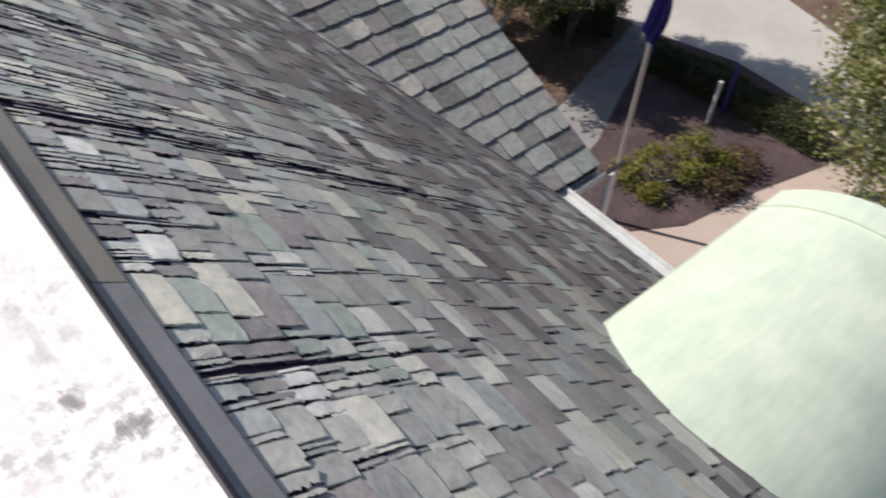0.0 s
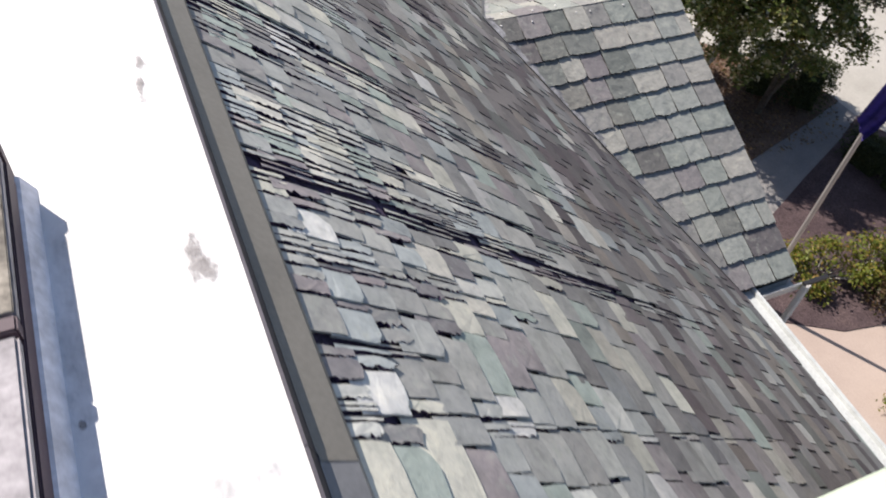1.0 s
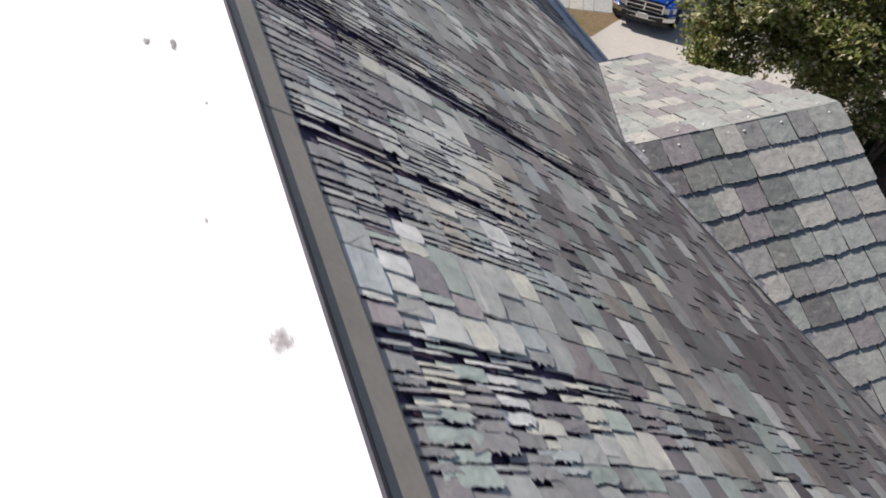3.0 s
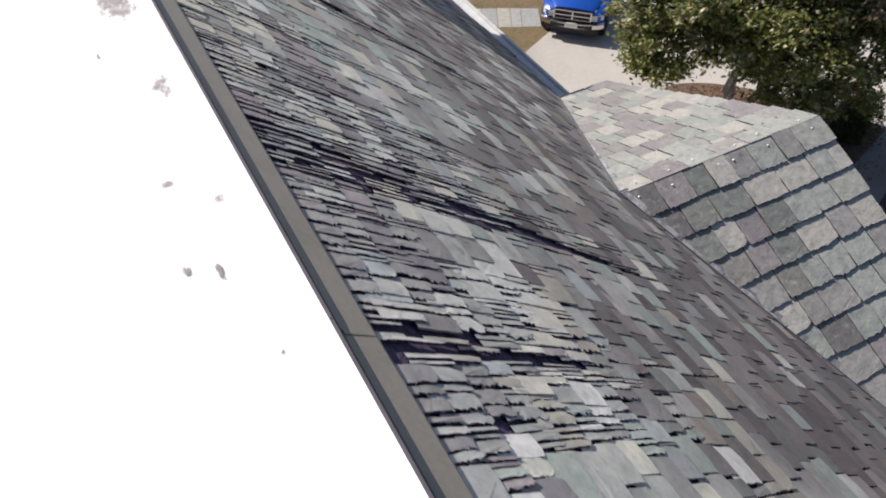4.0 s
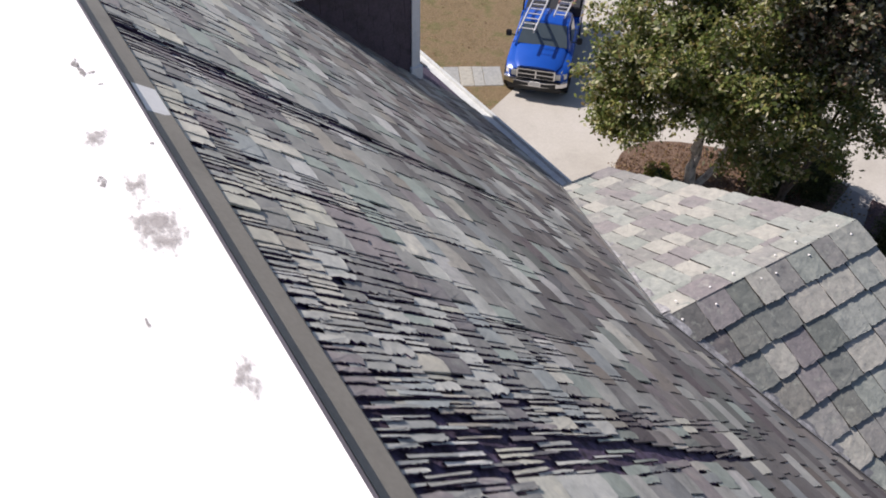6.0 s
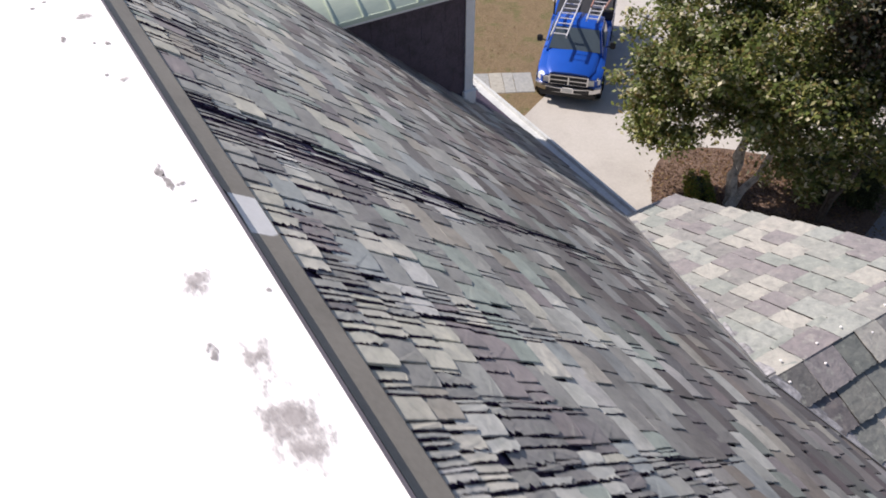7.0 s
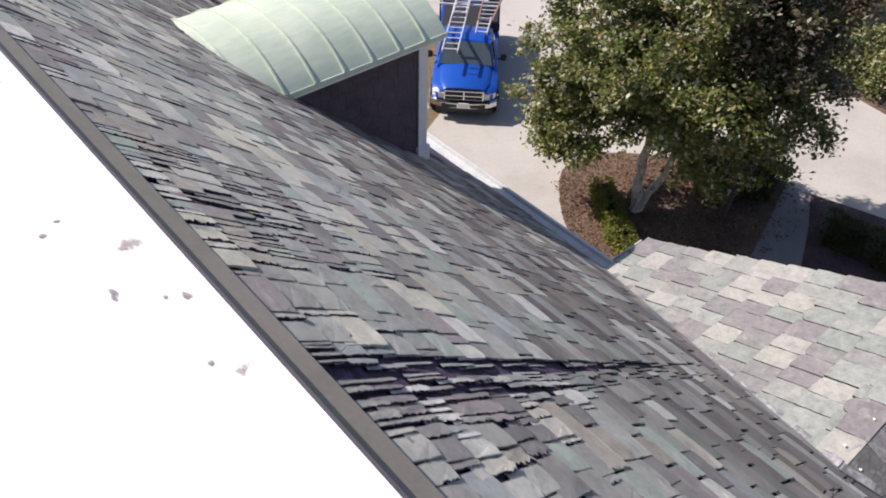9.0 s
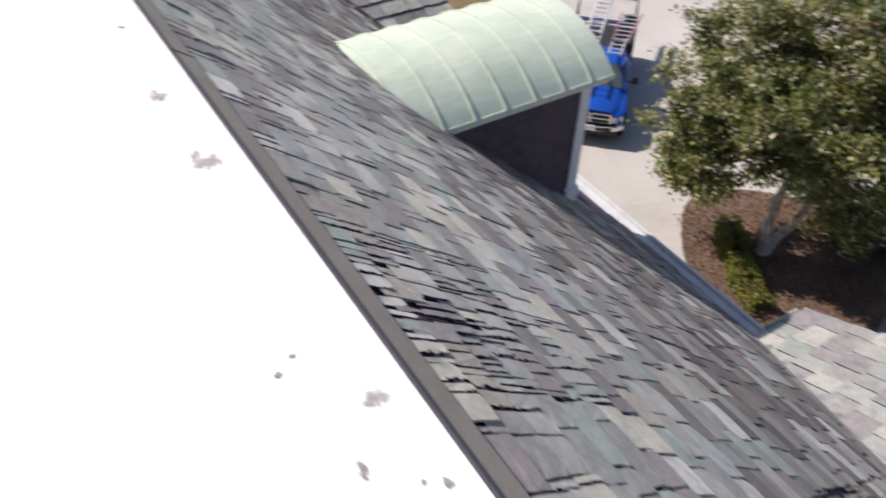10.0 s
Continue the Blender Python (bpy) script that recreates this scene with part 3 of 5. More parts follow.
LIFT = 0.007
KINDS = [slate_mesh("slate", rng.uniform(0.003, 0.005), LIFT, rng.uniform(0.010, 0.035), rng, M_SLATE) for _ in range(26)]
SHAPES = [slate_shape(rng.uniform(0.003, 0.005), LIFT, rng.uniform(0.010, 0.040), rng) for _ in range(60)]
SLIVERS = [slate_shape(rng.uniform(0.004, 0.006), LIFT, rng.uniform(0.08, 0.30), rng, 0.002, 11) for _ in range(60)]
run = math.sqrt(1 + SLOPE * SLOPE)
length = EAVE_X * run
many_v, many_f, batches, grimy = [], [], [], []
s, singles = -0.040, 0
while s < length - 0.03:
    e = 0.118 + 0.112 * max(s, 0) / length
    e = min(e, length + 0.02 - s)
    x_mid = (s + e / 2) / run
    cuts = cracks_at(x_mid)
    ci = 0
    y = Y0 + rng.uniform(0, 0.2)
    while y < Y1:
        # one slate as laid, then the pieces into which the cracks have split it
        end = y + (rng.uniform(0.10, 0.22) if rng.random() < 0.8 else rng.uniform(0.07, 0.30)) * (1 + 0.45 * s / length)
        gap = rng.uniform(0.003, 0.006) + (rng.uniform(0.002, 0.008) if rng.random() < 0.25 else 0.0)
        batch, seat = rng.random(), rng.uniform(-0.002, 0.0035)
        while ci < len(cuts) and cuts[ci][0] < y:
            ci += 1
        pieces, a = [], y
        while ci < len(cuts) and cuts[ci][0] < end:
            c, wide = cuts[ci]
            if c - wide / 2 - a > 0.008:
                pieces.append((a, c - wide / 2))
            a = max(a, c + wide / 2)
            ci += 1
        if end - a > 0.008:
            pieces.append((a, end))
        y = end + gap
        for p0, p1 in pieces:
            w, yc = p1 - p0, (p0 + p1) / 2
            sliver = w < 0.06
            if covered(x_mid, yc):
                continue
            top = max(s - 0.055 + rng.uniform(-0.006, 0.006), -0.052)
            long = s + e - top + rng.uniform(-0.004, 0.005)
            base = Vector((top / run, yc, roof_z(top / run))) + N * (seat - 0.002 - (rng.uniform(0, 0.003) if sliver else 0))
            side = Vector((U.x * rng.uniform(-0.02, 0.02), 1, 0)).normalized()
            tint = rng.random() if sliver and rng.random() < 0.10 else batch
            fall = (U + Vector((0, rng.gauss(0.07, 0.02) if len(pieces) > 1 else 0.0, 0))) * long
            base.y -= fall.y * 0.55
            if not sliver and singles < 290 and 4.9 < yc < 7.4 and x_mid < 1.5:
                ob = new("slate", KINDS[rng.randrange(len(KINDS))])
                ob.parent = roof
                ob.matrix_basis = Matrix(((fall.x, (side * w).x, N.x, base.x), (fall.y, (side * w).y, N.y, base.y), (fall.z, (side * w).z, N.z, base.z), (0, 0, 0, 1)))
                singles += 1
                continue
            v, f = (SLIVERS if sliver else SHAPES)[rng.randrange(60)]
            k = len(many_v)
            for a, b, h in v:
                p = base + fall * a + side * (b * w) + N * h
                many_v.append((p.x, p.y, p.z - sag(p.x, p.y)))
            many_f.extend(tuple(i + k for i in q[::-1]) for q in f)
            batches.extend([tint] * len(f))
            # 1 gives a sliver's sides the dark colour that holds their shade
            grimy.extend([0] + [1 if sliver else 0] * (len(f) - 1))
    s += e
me = bpy.data.meshes.new("slates")
me.from_pydata(many_v, [], many_f)
me.materials.append(M_SLATES)
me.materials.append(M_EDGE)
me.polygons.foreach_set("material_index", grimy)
me.attributes.new("batch", "FLOAT", "FACE").data.foreach_set("value", batches)
tagged(me_obj("slates", me, M_SLATES, roof), kind="stuff")


# ---- gable dormers ----
def thick_slate(r, material):
    """A square-cut thick slate with a broken, ragged tail and now and then a lost corner."""
    chip = [r.uniform(0.05, 0.13) if r.random() < 0.13 else r.uniform(0.0, 0.02) for _ in range(2)]
    j = lambda a: r.uniform(-a, a)
    thick, lift, lean = r.uniform(0.013, 0.019), 0.025, j(0.010)
    out = [(0.0, -0.5), (0.3, -0.5 + j(0.008)), (0.5, -0.5 + j(0.012)), (0.7, -0.5 + j(0.012)), (0.88 - chip[0] * 0.5, -0.497 + j(0.01))]
    for i in range(13):
        b = -0.485 + 0.97 * i / 12
        lost = max(chip[0] * (1 - (b + 0.5) / 0.30), chip[1] * (1 - (0.5 - b) / 0.30), 0.0)
        out.append((1.0 - lost + j(0.022) - lean * 2 * b, b + j(0.015)))
    out += [(0.88 - chip[1] * 0.5, 0.497 + j(0.01)), (0.7, 0.5 + j(0.012)), (0.5, 0.5 + j(0.012)), (0.3, 0.5 + j(0.008)), (0.0, 0.5)]
    up = [lift * a + thick + r.uniform(-0.002, 0.002) for a, b in out]
    n = len(out)
    v = [(a, b, h) for (a, b), h in zip(out, up)] + [(a, b, h - thick - 0.004) for (a, b), h in zip(out, up)]
    f = [tuple(range(n))] + [(i, i + n, i + 1 + n, i + 1) for i in range(n - 1)]
    me = bpy.data.meshes.new("slate")
    me.from_pydata(v, [], [q[::-1] for q in f])
    me.materials.append(material)
    # edges take the colour with shade in it
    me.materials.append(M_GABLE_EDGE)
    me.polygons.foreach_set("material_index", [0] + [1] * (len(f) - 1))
    return me


GKINDS = [thick_slate(rng, M_GABLE) for _ in range(30)]
SHADED_KINDS = [thick_slate(rng, M_GABLE_SHADED) for _ in range(10)]


def gable(yr):
    g = thing("gable_dormer", "gabled dormer roofed in thick mixed slates with a white eaves gutter", "dormer", "dormers along the roof", at=pose(0, yr, 0))
    h, w = RIDGE_Z - EAVE_Z, (RIDGE_Z - EAVE_Z) / GABLE_PITCH
    bm = along_x([(-w, EAVE_Z - 0.02), (0, RIDGE_Z - 0.02), (w, EAVE_Z - 0.02), (w, EAVE_Z - 0.07), (0, RIDGE_Z - 0.09), (-w, EAVE_Z - 0.07)], 2.5, GABLE_FRONT - 0.01)
    part("roof_deck", bm, M_UNDERLAY, g)
    bm = along_x([(-w + 0.18, 0.0), (w - 0.18, 0.0), (w - 0.18, EAVE_Z - 0.05), (0, RIDGE_Z - 0.12), (-w + 0.18, EAVE_Z - 0.05)], 3.7, GABLE_FRONT - 0.20)
    part("bay_wall", bm, M_WALL, g)
    for sd in (-1, 1):
        # rake board, eaves gutter and its stop end
        bm = prism([(0, 0), (0.025, 0), (0.025, -0.13), (0, -0.13)], [lambda a, b: (GABLE_FRONT - 0.035 + a, sd * w, EAVE_Z - 0.018 + b), lambda a, b: (GABLE_FRONT - 0.035 + a, 0, RIDGE_Z - 0.018 + b)])
        part("rake_board", bm, M_WHITE, g)
        bm = along_x([(sd * (w - 0.02), EAVE_Z - 0.06), (sd * (w - 0.012), EAVE_Z - 0.06), (sd * (w - 0.008), EAVE_Z - 0.155), (sd * (w + 0.066), EAVE_Z - 0.155), (sd * (w + 0.078), EAVE_Z - 0.058), (sd * (w + 0.09), EAVE_Z - 0.058), (sd * (w + 0.08), EAVE_Z - 0.17), (sd * (w - 0.02), EAVE_Z - 0.17)], 4.40, GABLE_FRONT + 0.03)
        part("gutter", bm, M_GUTTER, g, "white metal gutter")
        # valley flashing
        xv = lambda y: (TOP_Z - (RIDGE_Z - GABLE_PITCH * abs(y))) / SLOPE
        bm = bmesh.new()
        ring = []
        for k in range(9):
            y = sd * w * k / 8
            z = RIDGE_Z - GABLE_PITCH * abs(y)
            x = xv(y)
            ring.append([bm.verts.new(p) for p in ((x - 0.05, y, z + 0.05 * SLOPE + 0.024), (x, y, z + 0.018), (x + 0.06, y, z + 0.016), (x + 0.06, y, z - 0.02), (x - 0.05, y, z + 0.03))])
        for r0, r1 in zip(ring, ring[1:]):
            for i in range(5):
                bm.faces.new((r0[i], r0[(i + 1) % 5], r1[(i + 1) % 5], r1[i]))
        bmesh.ops.recalc_face_normals(bm, faces=bm.faces)
        part("valley_flashing", bm, M_LEAD, g)
        bm = bmesh.new()
        ring = []
        for k in range(40):
            y = sd * (0.02 + 1.25 * k / 39)
            z = RIDGE_Z - GABLE_PITCH * abs(y)
            x = xv(y)
            a, b = (0.030 + 0.010 * math.sin(k * 1.1) + rng.uniform(0, 0.006)) * (1 - 0.5 * k / 39), (0.055 + 0.018 * math.sin(k * 0.7 + sd) + rng.uniform(0, 0.008)) * (1 - 0.7 * k / 39)
            ring.append([bm.verts.new(p) for p in ((x - a, y, z + a * SLOPE + 0.016), (x - 0.004, y, z + 0.026 + rng.uniform(0, 0.003)), (x + b * 0.5, y, z + 0.026 + rng.uniform(0, 0.003)), (x + b, y, z + 0.017), (x, y, z - 0.01))])
        for r0, r1 in zip(ring, ring[1:]):
            for i in range(5):
                bm.faces.new((r0[i], r0[(i + 1) % 5], r1[(i + 1) % 5], r1[i]))
        bmesh.ops.recalc_face_normals(bm, faces=bm.faces)
        part("mortar_fillet", bm, M_MORTAR, g, "ragged pale mortar fillet along the valley")
        # slates
        rise = math.hypot(w, h)
        down = Vector((0, sd * w, -h)) / rise
        out = Vector((0, sd * h, w)) / rise
        rows, s = 12, 0.0
        for i in range(rows):
            e = rise / rows
            y_low = sd * w * (s + e * 0.5) / rise
            x = xv(y_low) - 0.04
            x += rng.uniform(-0.06, 0.03)
            while x < GABLE_FRONT - 0.02:
                wd = (rng.uniform(0.19, 0.29) if rng.random() < 0.85 else rng.uniform(0.30, 0.38)) * (1.0 if sd < 0 else 0.82)
                if GABLE_FRONT - x - wd < 0.14:
                    wd = GABLE_FRONT + rng.uniform(0.0, 0.025) - x
                head = 0.0 if i == 0 else 0.05
                base = Vector((x + wd / 2, 0, RIDGE_Z)) + down * (s - head) + out * (rng.uniform(-0.002, 0.003) - 0.012)
                lg = e + head + rng.uniform(-0.004, 0.007)
                # near-side ones beside the valley take the darker copy with shade in it
                old = sd < 0 and x - xv(y_low) < 0.7 and rng.random() < (0.95 if i < 2 else 0.4 if i < 5 else 0.2)
                ob = new("slate", SHADED_KINDS[rng.randrange(10)] if old else GKINDS[rng.randrange(30)])
                ob.parent = g
                # the width runs along x; mirrored on the far side so that faces stay outward
                a, b = down * lg, Vector((1, 0, 0)) * (wd - rng.uniform(0.004, 0.011)) * (1 if sd < 0 else -1)
                ob.matrix_basis = Matrix(((a.x, b.x, out.x, base.x), (a.y, b.y, out.y, base.y), (a.z, b.z, out.z, base.z), (0, 0, 0, 1)))
                x += wd
            s += e
    # the far side's top row is laid over the ridge and just tops the near one
    x = 2.90
    while x < GABLE_FRONT - 0.12:
        wd = rng.uniform(0.24, 0.36)
        if GABLE_FRONT - 0.06 - x - wd < 0.16:
            wd = GABLE_FRONT - 0.06 - x
        d = Vector((0, 1, -GABLE_PITCH)).normalized()
        o = Vector((0, GABLE_PITCH, 1)).normalized()
        base = Vector((x + wd / 2, -0.014, RIDGE_Z - 0.006))
        a, b = d * 0.2, Vector((-1, 0, 0)) * (wd - 0.008)
        ob = new("ridge_slate", GKINDS[rng.randrange(30)])
        ob.parent = g
        ob.matrix_basis = Matrix(((a.x, b.x, o.x, base.x), (a.y, b.y, o.y, base.y), (a.z, b.z, o.z, base.z), (0, 0, 0, 1)))
        for dy in (-0.07, 0.05):
            bm = bmesh.new()
            bmesh.ops.create_cone(bm, cap_ends=True, segments=8, radius1=0.010, radius2=0.006, depth=0.006, matrix=Matrix.Translation((x + wd * rng.uniform(0.2, 0.8), dy + rng.uniform(-0.02, 0.02), RIDGE_Z + (0.022 if dy > 0 else 0.012) - 0.479 * abs(dy) + 0.006)))
            part("sealed_nail", bm, M_WHITE, g, "pale sealed nail head")
        x += wd
    part("kick_out", boxed(4.42, 4.58, w + 0.03, w + 0.11, EAVE_Z - 0.14, EAVE_Z - 0.095, bevel=0.006), M_WHITE, g, "white metal kick-out at the gutter's end")
    # black bracket and white outlet at the near corner of the eaves
    part("bracket", boxed(GABLE_FRONT + 0.02, GABLE_FRONT + 0.30, -w - 0.13, -w - 0.09, EAVE_Z - 0.06, EAVE_Z - 0.03), M_BLACK, g)
    part("outlet_pipe", tubed((GABLE_FRONT + 0.10, -w - 0.10, EAVE_Z - 0.10), (GABLE_FRONT + 0.10, -w - 0.10, EAVE_Z - 0.75), 0.035), M_WHITE, g)
    return g


for yr in GABLES:
    gable(yr)


# ---- barrel dormers ----
def barrel_dormer(yc, front_x, pans):
    d = thing("barrel_dormer", "dormer with a pale green curved standing-seam metal roof", "dormer", "dormers along the roof", at=pose(0, yc, 0))
    rad = (BARREL_HALF ** 2 + BARREL_RISE ** 2) / (2 * BARREL_RISE)
    half = math.asin(BARREL_HALF / rad)
    zc = SPRING_Z + BARREL_RISE - rad
    steps = 22
    x0 = 1.40

    def arc(r):
        return [(math.sin(half * (2 * k / steps - 1)) * r, zc + math.cos(half * (2 * k / steps - 1)) * r) for k in range(steps + 1)]

    def shell(xa, xb, off, th):
        return along_x(arc(rad + off) + arc(rad + off - th)[::-1], xa, xb)

    seams = [front_x - 0.235 - 0.274 * k for k in range(pans)]
    edges = [front_x] + seams + [x0]
    for a, b in zip(edges, edges[1:]):
        pan = part("metal_pan", shell(b + 0.001, a - 0.001, rng.uniform(-0.0015, 0.0015), 0.02), M_COPPER, d)
        smooth(pan, 30)
    for x in seams:
        smooth(part("standing_seam", shell(x - 0.008, x + 0.008, 0.016, 0.02), M_COPPER, d), 30)
    ye, yw = BARREL_HALF, BARREL_HALF - 0.17
    for sd in (-1, 1):
        lo, hi = sorted((sd * (ye - 0.020), sd * (ye + 0.010)))
        part("eaves_lip", boxed(1.85, front_x + 0.008, lo, hi, SPRING_Z - 0.040, SPRING_Z + 0.002, bevel=0.005), M_COPPER, d)
        lo, hi = sorted((sd * (yw + 0.01), sd * (ye - 0.022)))
        part("soffit_board", boxed(1.85, front_x - 0.02, lo, hi, SPRING_Z - 0.075, SPRING_Z - 0.030), M_WHITE, d, "white painted soffit board")
        # cheek wall in dark slates
        bm = prism([(2.02, SPRING_Z - 0.05), (3.50, SPRING_Z - 0.05), (3.50, roof_z(3.50) - 0.12), (2.02, roof_z(2.02) - 0.15)], [lambda a, b: (a, sd * (yw - 0.08), b), lambda a, b: (a, sd * (yw - 0.005), b)])
        part("cheek_wall", bm, M_UNDERLAY, d)
        z = SPRING_Z - 0.05
        while z > roof_z(3.50) - 0.12:
            x = max(2.0, (TOP_Z - z) / SLOPE - 0.25)
            while x < 3.43:
                wd = min(rng.uniform(0.16, 0.30), 3.44 - x)
                lo, hi = sorted((sd * (yw - 0.01), sd * (yw + 0.008)))
                bm = boxed(x, x + wd - 0.003, lo, hi, z - 0.148, z - 0.001)
                for v in bm.verts:
                    if v.co.z < z - 0.1:
                        v.co.y += sd * 0.006
                part("cheek_slate", bm, M_CHEEK, d)
                x += wd
            z -= 0.14
        bm = prism([(3.43, SPRING_Z - 0.05), (3.53, SPRING_Z - 0.05), (3.53, roof_z(3.53) - 0.08), (3.43, roof_z(3.43) - 0.08)], [lambda a, b: (a, sd * (yw - 0.05), b), lambda a, b: (a, sd * (yw + 0.028), b)])
        part("corner_board", bm, M_WHITE, d, "white painted corner board")
        lo, hi = sorted((sd * (yw - 0.01), sd * (yw + 0.05)))
        part("base_flashing", boxed(3.41, 3.56, lo, hi, roof_z(3.56) - 0.02, roof_z(3.43) + 0.03, bevel=0.008), M_WHITE, d)
    front = [(-yw + 0.02, roof_z(3.5) - 0.05), (-yw + 0.02, SPRING_Z - 0.05)] + [(a * 0.97, b - 0.03) for a, b in arc(rad)] + [(yw - 0.02, SPRING_Z - 0.05), (yw - 0.02, roof_z(3.5) - 0.05)]
    part("front_wall", along_x(front[::-1], 3.42, 3.50), M_WHITE, d)
    return d


for yc, front_x, pans in zip(BARRELS, BARREL_FRONTS, (1, 7)):
    barrel_dormer(yc, front_x, pans)

# ---- main gutter, in the stretches between the gables ----
gutter = thing("eaves_gutter", "white metal gutter along the foot of the slate slope", "gutter", kind="structure")
for a, b in ((Y0, GABLES[0] - 2.66), (GABLES[0] + 2.66, GABLES[1] - 2.66), (GABLES[1] + 2.66, Y1)):
    z = roof_z(EAVE_X)
    bm = along_y([(EAVE_X - 0.03, z - 0.022), (EAVE_X - 0.005, z - 0.022), (EAVE_X + 0.005, z - 0.036), (EAVE_X + 0.115, z - 0.032), (EAVE_X + 0.125, z + 0.002),
                  (EAVE_X + 0.155, z + 0.002), (EAVE_X + 0.155, z - 0.012), (EAVE_X + 0.135, z - 0.13), (EAVE_X - 0.03, z - 0.13)], a, b)
    part("gutter_run", bm, M_GUTTER, gutter)

# ---- roof curb on the flat roof ----
curb = thing("roof_curb", "low weathered grey roof hatch curb with rusty grime on the flat roof", "roof hatch")
part("lid", boxed(-2.1, -0.512, 3.2, 4.815, FLAT_Z + 0.110, FLAT_Z + 0.142, bevel=0.006), M_CURB, curb)
part("lid", boxed(-2.1, -0.512, 4.855, 5.275, FLAT_Z + 0.110, FLAT_Z + 0.142, bevel=0.006), M_CURB, curb)
part("seam_bar", boxed(-2.1, -0.510, 4.818, 4.852, FLAT_Z + 0.105, FLAT_Z + 0.148, bevel=0.004), M_BROWN, curb, "dark brown metal bar between the lids")
part("grimy_rim", boxed(-0.556, -0.5135, 4.86, 5.27, FLAT_Z + 0.1415, FLAT_Z + 0.146, bevel=0.002), M_RUST, curb, "grimy rusty rim")
part("side", boxed(-2.09, -0.507, 3.21, 5.275, FLAT_Z, FLAT_Z + 0.112, bevel=0.003), M_BROWN, curb)
part("end_cap", boxed(-2.12, -0.509, 5.277, 5.315, FLAT_Z, FLAT_Z + 0.152, bevel=0.005), M_BROWN, curb, "dark brown metal end cap")
part("base_flashing", along_y([(-0.51, FLAT_Z + 0.05), (-0.500, FLAT_Z + 0.045), (-0.478, FLAT_Z + 0.004), (-0.478, FLAT_Z - 0.01), (-0.51, FLAT_Z - 0.01)], 3.2, 5.30), M_FLASH, curb, "pale blue-grey base flashing")

# ---- dirt marks on the membrane: place and half size ----
SMUDGES = [(-0.205, 5.68, 0.022, 0.028), (-0.220, 5.575, 0.014, 0.05), (-0.203, 5.00, 0.032, 0.068), (-0.255, 4.23, 0.022, 0.032), (-0.190, 4.10, 0.036, 0.03),
           (-0.420, 4.32, 0.028, 0.03), (-0.216, 6.27, 0.022, 0.034), (-0.210, 7.53, 0.018, 0.020), (-0.312, 7.65, 0.014, 0.012), (-0.222, 8.08, 0.028, 0.056), (-0.232, 8.61, 0.058, 0.100),
           (-0.232, 8.79, 0.030, 0.060), (-0.268, 9.05, 0.032, 0.048), (-0.188, 9.96, 0.016, 0.015), (-0.198, 10.42, 0.026, 0.022), (-0.222, 11.28, 0.036, 0.056), (-0.229, 11.65, 0.024, 0.030)]
SPECKS = [(-0.348, 7.34, 0.011, 0.015), (-0.284, 7.30, 0.008, 0.026), (-0.239, 7.03, 0.005, 0.006), (-0.298, 6.63, 0.004, 0.010), (-0.345, 8.32, 0.006, 0.017), (-0.148, 8.95, 0.006, 0.007),
          (-0.305, 8.85, 0.009, 0.022), (-0.228, 9.48, 0.010, 0.030), (-0.221, 9.42, 0.008, 0.034), (-0.194, 9.40, 0.012, 0.009), (-0.191, 9.32, 0.009, 0.006), (-0.225, 10.01, 0.006, 0.010),
          (-0.293, 10.59, 0.009, 0.006), (-0.176, 10.20, 0.008, 0.012), (-0.212, 10.22, 0.005, 0.007), (-0.292, 10.29, 0.010, 0.022), (-0.332, 10.56, 0.008, 0.007), (-0.206, 12.10, 0.012, 0.013),
          (-0.412, 4.39, 0.005, 0.006), (-0.460, 4.50, 0.007, 0.010), (-0.460, 4.70, 0.006, 0.008)]
for marks, material, lab in ((SMUDGES, M_DIRT, "dried grey-brown dirt smudge on the white membrane"), (SPECKS, M_SPECK, "small dark speck of dirt on the white membrane")):
    for x, y, rx, ry in marks:
        bm = bmesh.new()
        ring = []
        for k in range(16):
            q = 2 * math.pi * k / 16
            rr = rng.uniform(1.1, 1.35)
            ring.append(bm.verts.new((min(x + rx * rr * math.cos(q), -0.126), y + ry * rr * math.sin(q), FLAT_Z + 0.002)))
        bm.faces.new(ring)
        tagged(bm_obj("dirt_mark", bm, material), lab, "dirt mark", "dirt marks on the flat roof", "stuff")

# broad faint grey stains
for x, y, rx, ry in ((-0.36, 3.9, 0.12, 0.35), (-0.30, 4.55, 0.14, 0.30), (-0.42, 4.95, 0.10, 0.25), (-0.34, 5.35, 0.12, 0.22), (-0.22, 4.35, 0.07, 0.25), (-0.45, 5.75, 0.12, 0.2)):
    bm = bmesh.new()
    bm.faces.new([bm.verts.new((min(x + rx * rng.uniform(0.95, 1.2) * math.cos(k * 0.3927), -0.126), y + ry * rng.uniform(0.95, 1.2) * math.sin(k * 0.3927), FLAT_Z + 0.0012)) for k in range(16)])
    tagged(bm_obj("stain", bm, M_STAIN), "faint grey stain on the white membrane", "stain", "stains on the flat roof", "stuff")

# added pale plate at one joint: the flashing's sun glint put into plain colour
zc = roof_z(-0.100)
bm = prism([(-0.0985, zc + 0.0145), (-0.032, roof_z(-0.032) + 0.0275), (-0.032, roof_z(-0.032) + 0.022), (-0.0985, zc + 0.010)], [lambda a, b: (a, 9.20, b - 0.0045), lambda a, b: (a, 9.37, b)])
part("glint_plate", bm, M_GLINT, coping, "pale plate standing in for the sun's glint on the flashing")

